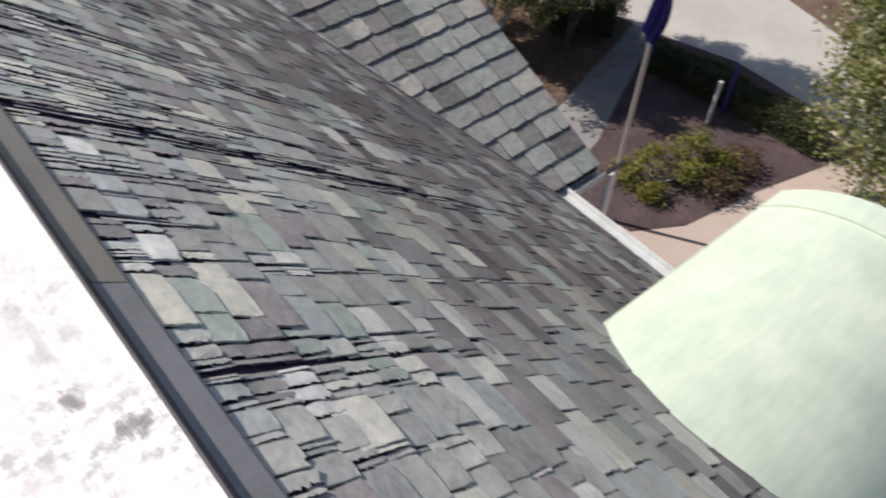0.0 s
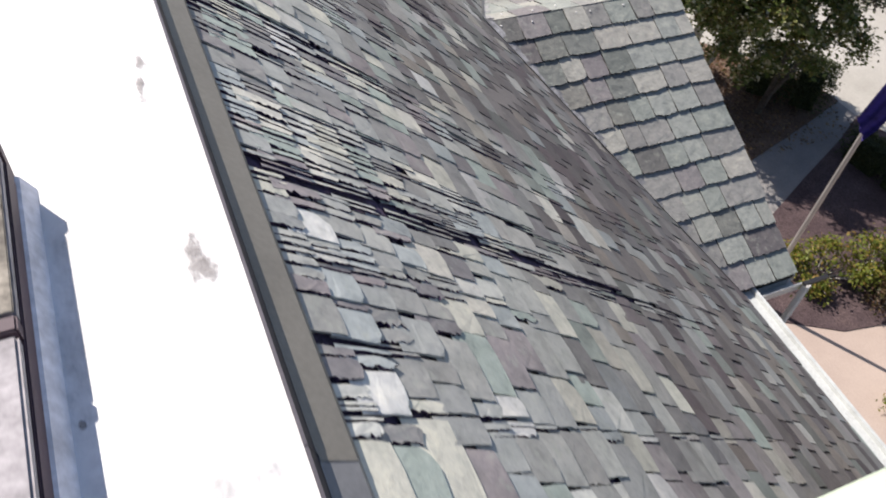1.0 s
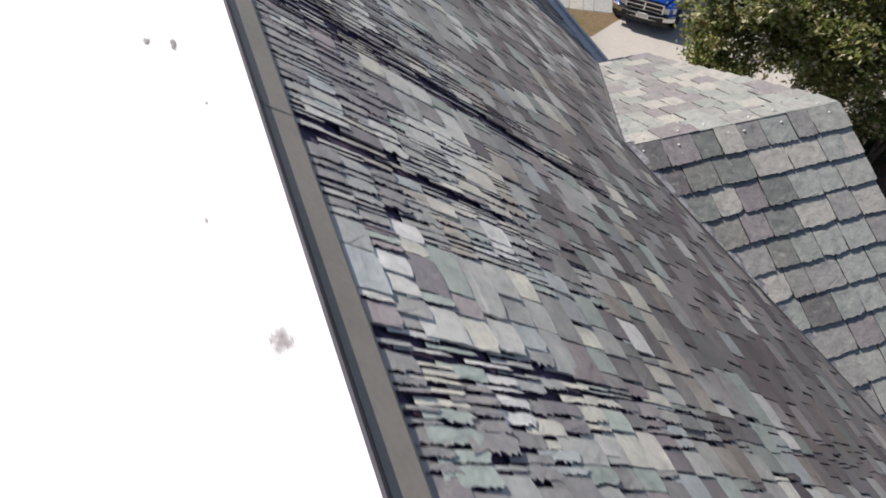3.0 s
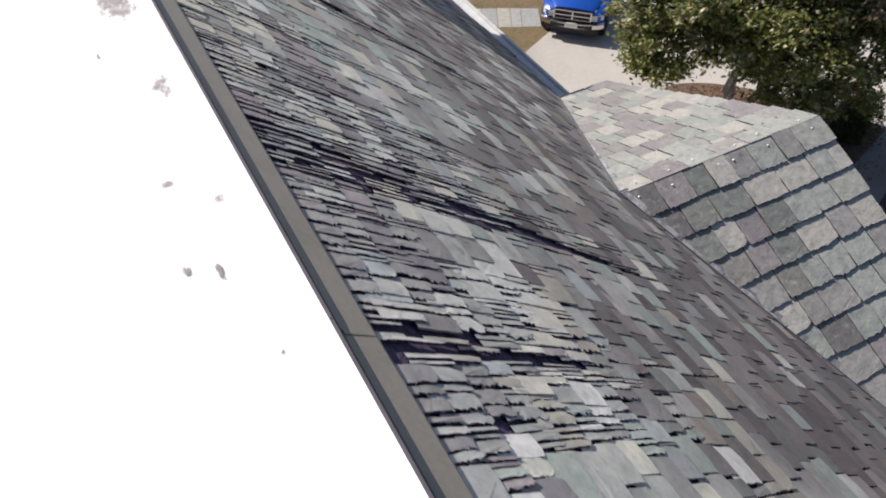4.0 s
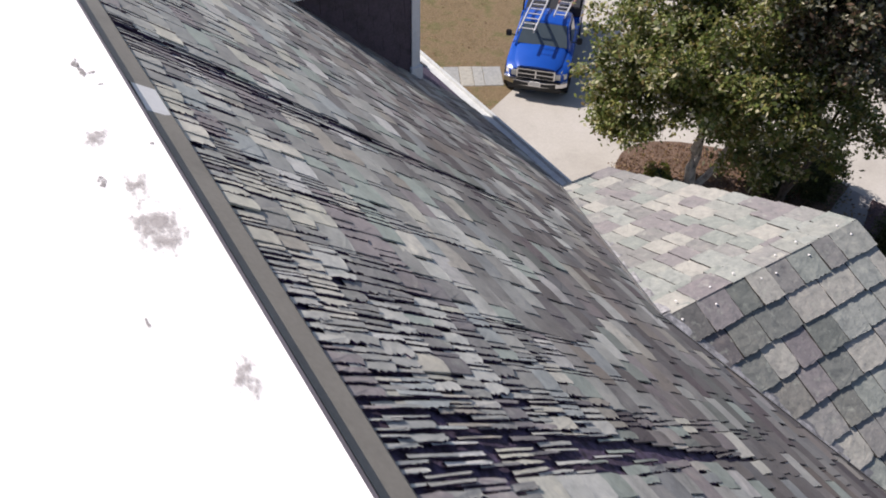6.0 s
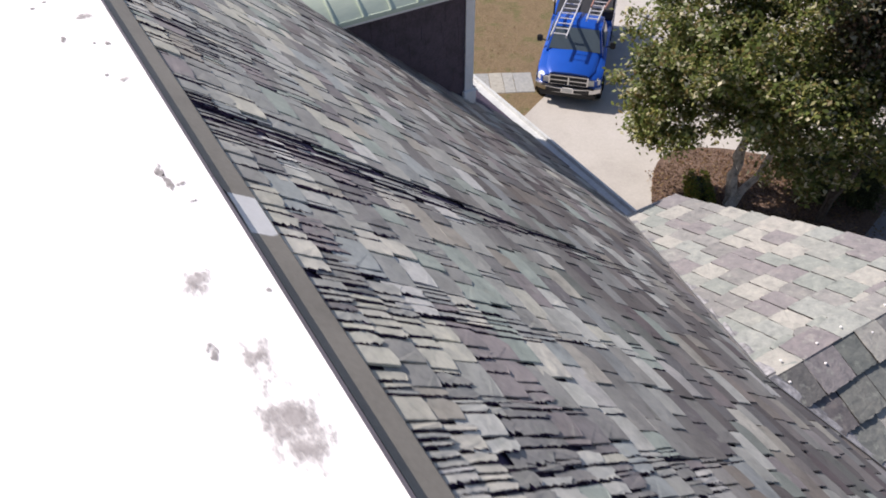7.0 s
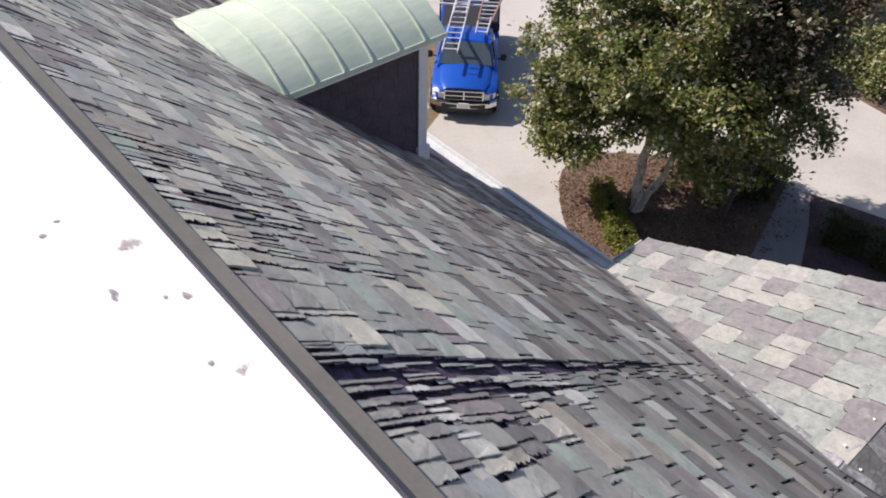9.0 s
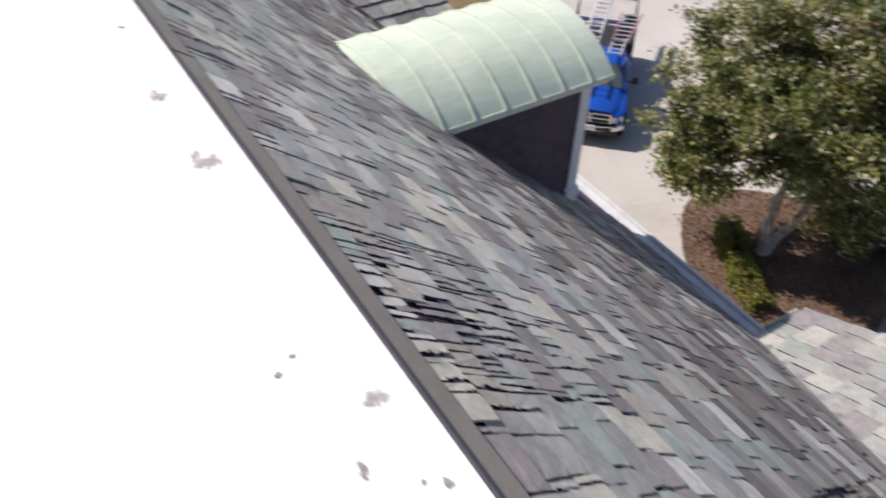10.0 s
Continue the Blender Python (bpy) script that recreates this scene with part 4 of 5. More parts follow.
# ---- the ground ----
ground = bmesh.new()
bmesh.ops.create_grid(ground, x_segments=8, y_segments=8, size=400)
tagged(bm_obj("ground", ground, M_GRASS), "dry brownish lawn with fallen leaves", "lawn", "", "structure")
sheet("road", [(4.0, 24.15), (12.05, 24.05), (13.47, 24.75), (14.3, 25.75), (15.0, 26.85), (15.9, 27.4), (16.6, 28.0), (17.3, 28.75), (17.62, 29.7), (17.7, 31.0), (17.75, 34), (18.5, 45), (36, 48), (29, 30), (25.0, 19.5), (24.4, 15.8), (23.4, 11.5), (22.6, 5), (22, -14), (18.8, -14), (19.0, 5),
               (19.5, 10), (19.6, 12.6), (18.8, 15.2), (18.7, 15.9), (17, 15.35), (14, 14.45), (12.0, 13.9), (4.0, 13.6)], 0.03, M_CONCRETE, 0.1,
      "pale grey concrete driveway", "driveway")
def rounded(pts, first, last):
    """Cut the corners of an outline twice between two of its points."""
    for _ in range(2):
        mid = [pts[first]]
        for p, q in zip(pts[first:last], pts[first + 1:last + 1]):
            mid += [(p[0] * 0.75 + q[0] * 0.25, p[1] * 0.75 + q[1] * 0.25), (p[0] * 0.25 + q[0] * 0.75, p[1] * 0.25 + q[1] * 0.75)]
        mid.append(pts[last])
        pts = pts[:first] + mid + pts[last + 1:]
        last = first + len(mid) - 1
    return pts


sheet("bed", rounded([(12.0, 17.0), (12.2, 17.9), (12.45, 18.6), (13.0, 19.3), (13.7, 20.0), (14.3, 20.4), (15.2, 20.45), (16.6, 19.5), (18.6, 16.6), (18.7, 15.9), (17, 15.35), (14, 14.45), (12.0, 13.9)], 0, 9), 0.06, M_MULCH, 0.12,
      "planting bed covered in brown bark mulch", "planting bed")
sheet("pavement", [(18.8, 15.2), (18.7, 15.9), (17, 15.35), (14, 14.45), (12.0, 13.9), (4.0, 13.6), (4.0, 11.9), (11.6, 12.2), (13.6, 12.7), (15.5, 13.6), (17.5, 14.5)], 0.034, M_PATH, 0.1, "grey concrete garden path", "path")
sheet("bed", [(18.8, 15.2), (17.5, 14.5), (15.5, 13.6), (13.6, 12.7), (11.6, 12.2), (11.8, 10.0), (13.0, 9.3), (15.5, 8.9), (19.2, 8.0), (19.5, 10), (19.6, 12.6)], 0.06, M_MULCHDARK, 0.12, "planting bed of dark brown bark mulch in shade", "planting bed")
sheet("pavement", [(4.0, 11.9), (11.6, 12.2), (11.8, 10.0), (13.0, 9.3), (15.5, 8.9), (19.2, 8.0), (19.0, 5), (18.8, -14), (4.0, -14)], 0.036, M_PATIO, 0.1, "pinkish concrete forecourt", "forecourt")

sheet("bed", [(25.0, 19.5), (24.4, 15.8), (23.4, 11.5), (22.6, 5), (22, -14), (25, -14), (25.6, 5), (26.6, 11.0), (27.6, 15.4), (28.2, 19.0)], 0.05, M_MULCH, 0.1, "planting bed of brown mulch beyond the driveway", "planting bed")

# stone walk across the lawn, each slab on its own
walkway = thing("stone_walk", "walk of grey and buff stone slabs across the lawn", "garden walk", kind="structure")
M_SLAB = slate("walk_stone", True, 1.0, [(0.0, (0.31, 0.315, 0.29)), (0.25, (0.43, 0.365, 0.25)), (0.55, (0.29, 0.30, 0.285)), (0.7, (0.35, 0.34, 0.29)), (0.85, (0.29, 0.30, 0.30))])
slab_me = bpy.data.meshes.new("slab")
bm = boxed(-0.5, 0.5, -0.5, 0.5, 0, 0.05, bevel=0.012)
bm.to_mesh(slab_me)
bm.free()
slab_me.materials.append(M_SLAB)
wa, wb = Vector((13.62, 25.63, 0)), Vector((5.0, 30.2, 0))
wd = (wb - wa).normalized()
wn2 = Vector((-wd.y, wd.x, 0))
dist = 0.0
while dist < (wb - wa).length:
    lg = rng.uniform(0.34, 0.75)
    for off, wid in ((0.0, 1.22 + rng.uniform(-0.04, 0.04)),):
        ob = new("slab", slab_me)
        ob.parent = walkway
        p = wa + wd * (dist + lg / 2) + wn2 * (off + 0.0)
        ob.matrix_basis = Matrix.Translation((p.x, p.y, -0.036)) @ Matrix.Rotation(math.atan2(wd.y, wd.x), 4, "Z") @ Matrix.Diagonal((lg - 0.012, wid, 1, 1))
    dist += lg


# ---- plants ----
def leaf_mesh(name, pts, size, seed, up=0.35):
    """Small folded leaves, one at each point."""
    r = np.random.RandomState(seed)
    n = len(pts)
    nrm = r.normal(size=(n, 3))
    nrm[:, 2] = np.abs(nrm[:, 2]) + up
    nrm /= np.linalg.norm(nrm, axis=1)[:, None]
    t = np.cross(nrm, r.normal(size=(n, 3)))
    t /= np.linalg.norm(t, axis=1)[:, None] + 1e-9
    b = np.cross(nrm, t)
    s = (size * r.uniform(0.6, 1.3, n))[:, None]
    p = np.asarray(pts)
    quad = np.stack([p - t * s * 0.55, p + b * s * 0.32 + nrm * s * 0.06, p + t * s * 0.6, p - b * s * 0.32 + nrm * s * 0.06], 1)
    me = bpy.data.meshes.new(name)
    me.vertices.add(4 * n)
    me.vertices.foreach_set("co", quad.reshape(-1))
    me.loops.add(4 * n)
    me.loops.foreach_set("vertex_index", np.arange(4 * n, dtype=np.int32))
    me.polygons.add(n)
    me.polygons.foreach_set("loop_start", np.arange(0, 4 * n, 4, dtype=np.int32))
    me.update(calc_edges=True)
    return me


def limb(bm, a, b, r0, r1, bend, r, seg=7, steps=5):
    """A tapered, slightly crooked limb."""
    a, b = Vector(a), Vector(b)
    pts = [a.lerp(b, k / steps) + Vector((r.uniform(-bend, bend), r.uniform(-bend, bend), r.uniform(-bend, bend) * 0.5)) * (0 if k in (0, steps) else 1) for k in range(steps + 1)]
    rings = []
    for k, p in enumerate(pts):
        d = (pts[min(k + 1, steps)] - pts[max(k - 1, 0)]).normalized()
        q = d.to_track_quat("Z", "Y").to_matrix()
        rad = r0 + (r1 - r0) * k / steps
        rings.append([bm.verts.new(p + q @ Vector((math.cos(2 * math.pi * i / seg) * rad, math.sin(2 * math.pi * i / seg) * rad, 0))) for i in range(seg)])
    for p, q in zip(rings, rings[1:]):
        for i in range(seg):
            bm.faces.new((p[i], p[(i + 1) % seg], q[(i + 1) % seg], q[i]))
    return pts


def tree(name, base, stems, lobes, leaves, leaf, material, seed, label, spread=0.34, clumps=260, bark=None):
    """stems: (dx, dy, height, radius); lobes: crown blobs (x, y, z, rx, ry, rz) from the base."""
    r = random.Random(seed)
    nr = np.random.RandomState(seed)
    t = thing(name, label, "tree", "trees", at=pose(*base))
    total = sum((rx * ry * rz) ** 0.75 for *_, rx, ry, rz in lobes)
    twigs = []
    for x, y, z, rx, ry, rz in lobes:
        k = max(int(clumps * (rx * ry * rz) ** 0.75 / total), 8)
        d = nr.normal(size=(k, 3))
        d /= np.linalg.norm(d, axis=1)[:, None]
        d *= (0.35 + 0.65 * nr.uniform(size=(k, 1)) ** 0.5) * nr.uniform(0.82, 1.1, (k, 1))
        twigs.append(np.array([x, y, z]) + d * np.array([rx, ry, rz]))
    twigs = np.concatenate(twigs)
    bm = bmesh.new()
    tops = []
    for dx, dy, hh, rad in stems:
        pts = limb(bm, (dx * 0.08, dy * 0.08, -0.05), (dx, dy, hh), rad, rad * 0.5, 0.07, r)
        tops.append((pts[-1], rad * 0.5))
    part("trunk", bm, bark or M_BARK, t, "dark thin trunk" if bark else "pale grey bark")
    bm = bmesh.new()
    order = nr.permutation(len(twigs))[:46]
    for i in order:
        q = Vector(twigs[i])
        p, rad = min(tops, key=lambda o: (o[0] - q).length)
        mid = p.lerp(q, 0.45) + Vector((0, 0, 0.25))
        limb(bm, p, mid, rad * 0.55, rad * 0.3, 0.06, r, 5, 3)
        limb(bm, mid, q, rad * 0.3, 0.008, 0.08, r, 4, 3)
    part("limb", bm, bark or M_BARK, t)
    sizes = nr.uniform(0.5, 1.5, len(twigs))
    which = nr.choice(len(twigs), leaves, p=sizes / sizes.sum())
    pts = twigs[which] + nr.normal(size=(leaves, 3)) * np.array([spread, spread, spread * 0.62])
    pts = pts[pts[:, 2] > 0.15]
    crown = me_obj("crown", leaf_mesh("crown", pts, leaf, seed), material, t)
    crown["kind"] = "stuff"
    return t


def sideways(lat, dep, z, rx, rz):
    """A crown lobe given across and along the way from the house to the tree."""
    return (lat * 0.51 + dep * 0.86, -lat * 0.86 + dep * 0.51, z, rx, rx, rz)


tree("tree", (14.40, 17.85, 0.05), [(-0.05, 0.10, 2.6, 0.17), (1.0, -0.55, 2.7, 0.115), (0.45, 0.45, 3.0, 0.09)],
     [sideways(*v) for v in ((-2.5, 0.2, 3.7, 1.3, 1.1), (-1.7, 0.0, 2.4, 1.2, 0.9), (-1.7, 0.3, 5.1, 1.8, 1.3), (0.0, 0.3, 4.4, 2.2, 1.7), (0.0, 0.4, 6.3, 2.1, 1.4), (1.5, -0.2, 2.5, 1.5, 1.0),
                             (2.5, 0.0, 3.3, 1.3, 1.1), (1.7, 0.3, 4.6, 1.4, 1.2), (0.6, 0.9, 2.9, 1.3, 0.9), (-2.1, -0.2, 1.9, 0.8, 0.5), (-0.9, -1.5, 5.0, 1.3, 1.0), (0.4, -1.5, 4.5, 1.2, 0.9), (1.3, -0.8, 3.6, 1.2, 1.0), (2.2, -0.5, 4.1, 1.1, 1.0),
                             (-0.9, -0.3, 3.2, 1.5, 0.7), (0.3, 0.1, 3.3, 1.5, 0.7), (-1.5, 0.6, 3.9, 1.5, 0.8), (-3.0, 0.1, 2.6, 0.8, 0.6), (0.9, 0.4, 3.9, 1.5, 0.9))],
     76000, 0.118, M_LEAF, 3, "leafy green tree with pale forked trunks in a mulch bed", 0.18, 430)
tree("tree", (15.9, 16.2, 0.05), [(0.25, -0.1, 4.2, 0.09), (0.5, -0.5, 4.0, 0.07)],
     [sideways(*v) for v in ((0.0, -0.6, 5.7, 1.3, 1.2), (0.6, -0.4, 5.0, 1.1, 1.0), (0.0, 0.2, 7.0, 1.6, 1.4), (0.6, 0.0, 6.3, 1.2, 1.2), (-1.6, 0.4, 7.2, 1.5, 1.2), (-1.0, -0.7, 6.7, 1.2, 1.1), (-0.6, -0.4, 5.5, 1.0, 0.8))], 23000, 0.12, M_LEAFDARK, 5,
     "slender dark bronze-green tree beside the pale-trunked one", 0.19, 260, M_BARKDARK)
tree("tree", (17.3, 7.35, 0.05), [(0.1, 0.1, 2.6, 0.15), (0.8, 0.3, 2.5, 0.10)],
     [(-0.4, 0, 2.6, 1.5, 1.5, 1.5), (0.2, 0.3, 4.0, 1.7, 1.7, 1.5), (1.6, -0.6, 4.2, 1.8, 1.8, 1.6), (0.9, 1.0, 5.0, 1.5, 1.5, 1.2), (1.8, 0.6, 3.0, 1.6, 1.6, 1.4), (-0.8, -1.0, 1.8, 1.2, 1.2, 1.0)], 24000, 0.12, M_LEAF, 8, "leafy green tree beside the forecourt", 0.28, 300)
tree("tree", (31.0, 15.0, 0.0), [(0.2, 0.1, 3.0, 0.2)], [(0, 0, 4.4, 3.0, 3.0, 2.6), (-1.0, 2.6, 4.0, 2.4, 2.4, 2.2), (1.5, -2.5, 4.2, 2.6, 2.6, 2.2)], 14000, 0.16, M_LEAF, 11, "leafy green tree beyond the driveway")
tree("tree", (29.5, 24.0, 0.0), [(0.2, 0.1, 3.0, 0.2)], [(0, 0, 4.6, 3.0, 3.0, 2.6), (-1.0, -2.6, 4.4, 2.6, 2.6, 2.2)], 12000, 0.16, M_LEAFDARK, 12, "dark leafy tree beyond the driveway")


def shrub(at, lobes, leaves, leaf, material, seed, label, clumps=70):
    """A loose bush: bare stems from one root and clumps of leaves over the lobes."""
    nr, r = np.random.RandomState(seed), random.Random(seed)
    t = thing("bush", label, "bush", "hedges and bushes", at=pose(at[0], at[1], 0.05))
    ends = []
    for x, y, z, rr, rz in lobes:
        d = nr.normal(size=(clumps // len(lobes), 3))
        d /= np.linalg.norm(d, axis=1)[:, None]
        d[:, 2] = np.abs(d[:, 2]) * 1.1 - 0.25
        ends.append(np.array([x, y, z]) + d * np.array([rr, rr, rz]) * nr.uniform(0.6, 1.12, (len(d), 1)))
    ends = np.concatenate(ends)
    ends[:, 2] = np.maximum(ends[:, 2], 0.08)
    bm = bmesh.new()
    for e in ends[::3]:
        limb(bm, (e[0] * 0.3, e[1] * 0.3, 0.0), e, 0.014, 0.005, 0.04, r, 4, 3)
    part("stem", bm, M_BARK, t)
    which = nr.choice(len(ends), leaves)
    pts = ends[which] + nr.normal(size=(leaves, 3)) * np.array([0.11, 0.11, 0.08])
    pts = pts[pts[:, 2] > 0.02]
    fol = me_obj("foliage", leaf_mesh("foliage", pts, leaf, seed), material, t)
    fol["kind"] = "stuff"
    return t


def hedge(name, line, wide, high, leaves, leaf, material, seed, label, category="hedge"):
    nr = np.random.RandomState(seed)
    t = thing(name, label, category, "hedges and bushes", at=pose(line[0][0], line[0][1], 0.05))
    o = np.array([line[0][0], line[0][1]])
    line = [np.array(p) - o for p in line]
    lens = [np.linalg.norm(b - a) for a, b in zip(line, line[1:])]
    seg = nr.choice(len(lens), leaves, p=np.array(lens) / sum(lens))
    k = nr.uniform(size=leaves)
    a, b = np.array(line)[seg], np.array(line)[seg + 1]
    mid = a + (b - a) * k[:, None]
    d = (b - a) / np.linalg.norm(b - a, axis=1)[:, None]
    side = np.stack([-d[:, 1], d[:, 0]], 1)
    ang = nr.uniform(0, math.pi, leaves)
    rough = 1 + 0.10 * np.sin(mid[:, 0] * 5 + mid[:, 1] * 3) + nr.normal(0, 0.07, leaves)
    cs, sn = np.sign(np.cos(ang)) * np.abs(np.cos(ang)) ** 0.55, np.sin(ang) ** 0.55
    off = cs * wide / 2 * rough
    z = sn * high * rough
    xy = mid + side * off[:, None] + d * (nr.normal(0, 0.08, leaves))[:, None]
    pts = np.column_stack([xy, z])
    fol = me_obj("foliage", leaf_mesh("foliage", pts, leaf, seed), material, t)
    fol["kind"] = "stuff"
    bm = bmesh.new()
    for p, q in zip(line, line[1:]):
        d0 = (q - p) / np.linalg.norm(q - p)
        n0 = np.array([-d0[1], d0[0]])
        sec = [(math.cos(a) * wide * 0.42, abs(math.sin(a)) ** 0.6 * high * 0.86) for a in [math.pi * i / 8 for i in range(9)]]
        rings = [[bm.verts.new((c[0] + n0[0] * u, c[1] + n0[1] * u, v)) for u, v in sec] for c in (p + d0 * wide * 0.22, q - d0 * wide * 0.22)]
        for i in range(8):
            bm.faces.new((rings[0][i], rings[0][i + 1], rings[1][i + 1], rings[1][i]))
        bm.faces.new(rings[0])
        bm.faces.new(rings[1][::-1])
    bmesh.ops.recalc_face_normals(bm, faces=bm.faces)
    part("core", bm, M_BOX, t)
    return t


hedge("hedge", [(16.4, 17.7), (17.3, 16.8), (18.1, 15.9)], 1.3, 1.1, 9000, 0.07, M_BOX, 21, "dark clipped hedge at the end of the mulch bed")
hedge("hedge", [(17.35, 14.15), (17.55, 12.9), (17.72, 11.4), (17.84, 10.0), (17.9, 8.7)], 0.78, 0.85, 10000, 0.07, M_BOX, 22, "dark clipped hedge along the driveway")
hedge("hedge", [(14.3, 19.0), (13.6, 18.1), (13.0, 17.2), (12.7, 16.4)], 0.65, 0.45, 4500, 0.07, M_BUSH, 23, "low green hedge in the mulch bed")
hedge("bush", [(25.6, 16.0), (26.2, 18.5), (26.6, 21.0)], 2.0, 1.3, 9000, 0.12, M_LEAF, 27, "green shrubs beyond the driveway", "bush")

shrub((13.55, 10.85), [(0, 0, 0.5, 0.55, 0.5), (-0.50, 0.40, 0.3, 0.38, 0.35), (0.5, -0.55, 0.3, 0.40, 0.35), (-0.55, -0.45, 0.22, 0.3, 0.25)], 2600, 0.085, M_BUSH, 24, "loose yellow-green bush in the planting bed", 60)
shrub((14.75, 10.55), [(0, 0, 0.55, 0.58, 0.5), (0.40, -0.55, 0.3, 0.40, 0.35)], 2200, 0.085, M_BUSH, 29, "loose yellow-green bush with bronze leaves in the planting bed", 80)
shrub((14.4, 9.55), [(0, 0, 0.3, 0.55, 0.4), (0.4, 0.1, 0.25, 0.4, 0.3)], 1500, 0.075, M_BRONZE, 28, "low bronze-leaved bush in the planting bed", 60)
shrub((15.7, 9.7), [(0, 0, 0.25, 0.5, 0.35)], 900, 0.07, M_BRONZE, 30, "low bronze-leaved bush in the planting bed", 40)
shrub((12.75, 7.15), [(0, 0, 0.25, 0.4, 0.35)], 1500, 0.07, M_BUSH, 25, "small green bush by the forecourt", 50)

# fallen leaves
nr = np.random.RandomState(33)
pts = np.column_stack([nr.uniform(12.0, 18.4, 2600), nr.uniform(14.6, 20.2, 2600), np.full(2600, 0.075)])
pts = pts[(pts[:, 1] < 20.1 - 0.9 * np.maximum(pts[:, 0] - 15.6, 0)) & (pts[:, 0] > 12.15 + 0.62 * np.maximum(pts[:, 1] - 18.0, 0))]
fallen = tagged(me_obj("fallen_leaves", leaf_mesh("fallen_leaves", pts, 0.07, 34, 2.0), M_LITTER), "brown leaves strewn on the mulch bed", "fallen leaves", "", "stuff")
pts = np.column_stack([nr.uniform(4.0, 18.0, 700), nr.uniform(25.5, 40.0, 700), np.full(700, 0.012)])
pts = pts[pts[:, 1] > pts[:, 0] + 12.6]
tagged(me_obj("fallen_leaves", leaf_mesh("fallen_leaves", pts, 0.07, 35, 3.5), M_LITTER), "brown leaves strewn on the dry lawn", "fallen leaves", "", "stuff")


# tufts of dry grass, and bark chips in the bed
M_TUFT = leaf_mat("grass_blades", [(0.22, 0.17, 0.08), (0.17, 0.15, 0.06), (0.27, 0.21, 0.11), (0.12, 0.13, 0.045), (0.19, 0.13, 0.07)], 0.8)
pts = np.column_stack([nr.uniform(4.2, 15.0, 7000), nr.uniform(24.3, 37.0, 7000), np.full(7000, 0.006)])
pts = pts[(pts[:, 1] > 24.35 + 0.9 * np.maximum(pts[:, 0] - 12.1, 0)) & (np.abs((pts[:, 0] - 13.62) * 0.468 + (pts[:, 1] - 25.63) * 0.884) > 0.66)]
tagged(me_obj("grass_tufts", leaf_mesh("grass_tufts", pts, 0.045, 41, 3.5), M_TUFT), "tufts of dry yellowish grass on the lawn", "grass", "", "stuff")
M_CHIP = leaf_mat("bark_chips", [(0.22, 0.135, 0.095), (0.15, 0.09, 0.065), (0.31, 0.20, 0.145), (0.10, 0.06, 0.045)], 0.9)
pts = np.column_stack([nr.uniform(12.1, 18.3, 9000), nr.uniform(14.8, 20.2, 9000), np.full(9000, 0.068)])
pts = pts[(pts[:, 1] < 20.1 - 0.9 * np.maximum(pts[:, 0] - 15.6, 0)) & (pts[:, 0] > 12.2 + 0.62 * np.maximum(pts[:, 1] - 18.0, 0)) & (pts[:, 1] > 14.3 + 0.3 * (pts[:, 0] - 12))]
tagged(me_obj("bark_chips", leaf_mesh("bark_chips", pts, 0.06, 42, 1.2), M_CHIP), "loose brown bark chips on the mulch bed", "bark chips", "", "stuff")


# ---- pickup truck ----
def loft(stations):
    """Cross sections (y, [(x, z), ...]) over the half width, mirrored and joined."""
    bm = bmesh.new()
    rings = []
    for y, half in stations:
        pts = [(x, z) for x, z in half] + [(-x, z) for x, z in half[::-1]]
        rings.append([bm.verts.new((x, y, z)) for x, z in pts])
    n = len(rings[0])
    for a, b in zip(rings, rings[1:]):
        for i in range(n):
            bm.faces.new((a[i], a[(i + 1) % n], b[(i + 1) % n], b[i]))
    bm.faces.new(rings[0][::-1])
    bm.faces.new(rings[-1])
    bmesh.ops.recalc_face_normals(bm, faces=bm.faces)
    return bm


truck = thing("pickup_truck", "bright blue pickup truck with chrome grille and ladders on its rack", "truck", at=pose(13.70, 24.02, 0.03, 0, 0, 135.6))
smooth(part("body", loft([(-0.06, [(0.02, 0.50), (0.74, 0.50), (0.80, 0.62), (0.80, 0.86), (0.70, 0.94), (0.02, 0.97)]),
                   (-0.20, [(0.02, 0.46), (0.90, 0.46), (0.95, 0.60), (0.94, 0.90), (0.80, 0.985), (0.02, 1.01)]),
                   (-0.48, [(0.02, 0.45), (0.98, 0.45), (1.01, 0.60), (1.00, 0.95), (0.84, 1.03), (0.02, 1.06)]),
                   (-1.45, [(0.02, 0.42), (0.98, 0.42), (1.01, 0.60), (1.00, 1.00), (0.86, 1.09), (0.02, 1.12)]),
                   (-1.75, [(0.02, 0.38), (0.97, 0.38), (1.00, 0.60), (0.98, 1.05), (0.88, 1.12), (0.02, 1.13)]),
                   (-3.25, [(0.02, 0.38), (0.97, 0.38), (1.00, 0.60), (0.98, 1.06), (0.90, 1.15), (0.02, 1.15)]),
                   (-3.30, [(0.02, 0.40), (0.99, 0.40), (1.01, 0.60), (1.01, 1.10), (0.97, 1.22), (0.02, 1.22)]),
                   (-5.60, [(0.02, 0.42), (0.99, 0.42), (1.01, 0.60), (1.01, 1.10), (0.97, 1.22), (0.02, 1.22)])]), M_BLUE, truck))
smooth(part("hood", loft([(-0.05, [(0.02, 0.92), (0.50, 0.92), (0.60, 1.00), (0.50, 1.055), (0.02, 1.075)]),
                   (-0.35, [(0.02, 0.95), (0.66, 0.95), (0.74, 1.05), (0.62, 1.13), (0.02, 1.15)]),
                   (-1.24, [(0.02, 1.00), (0.74, 1.00), (0.80, 1.12), (0.70, 1.19), (0.02, 1.22)])]), M_BLUE, truck))
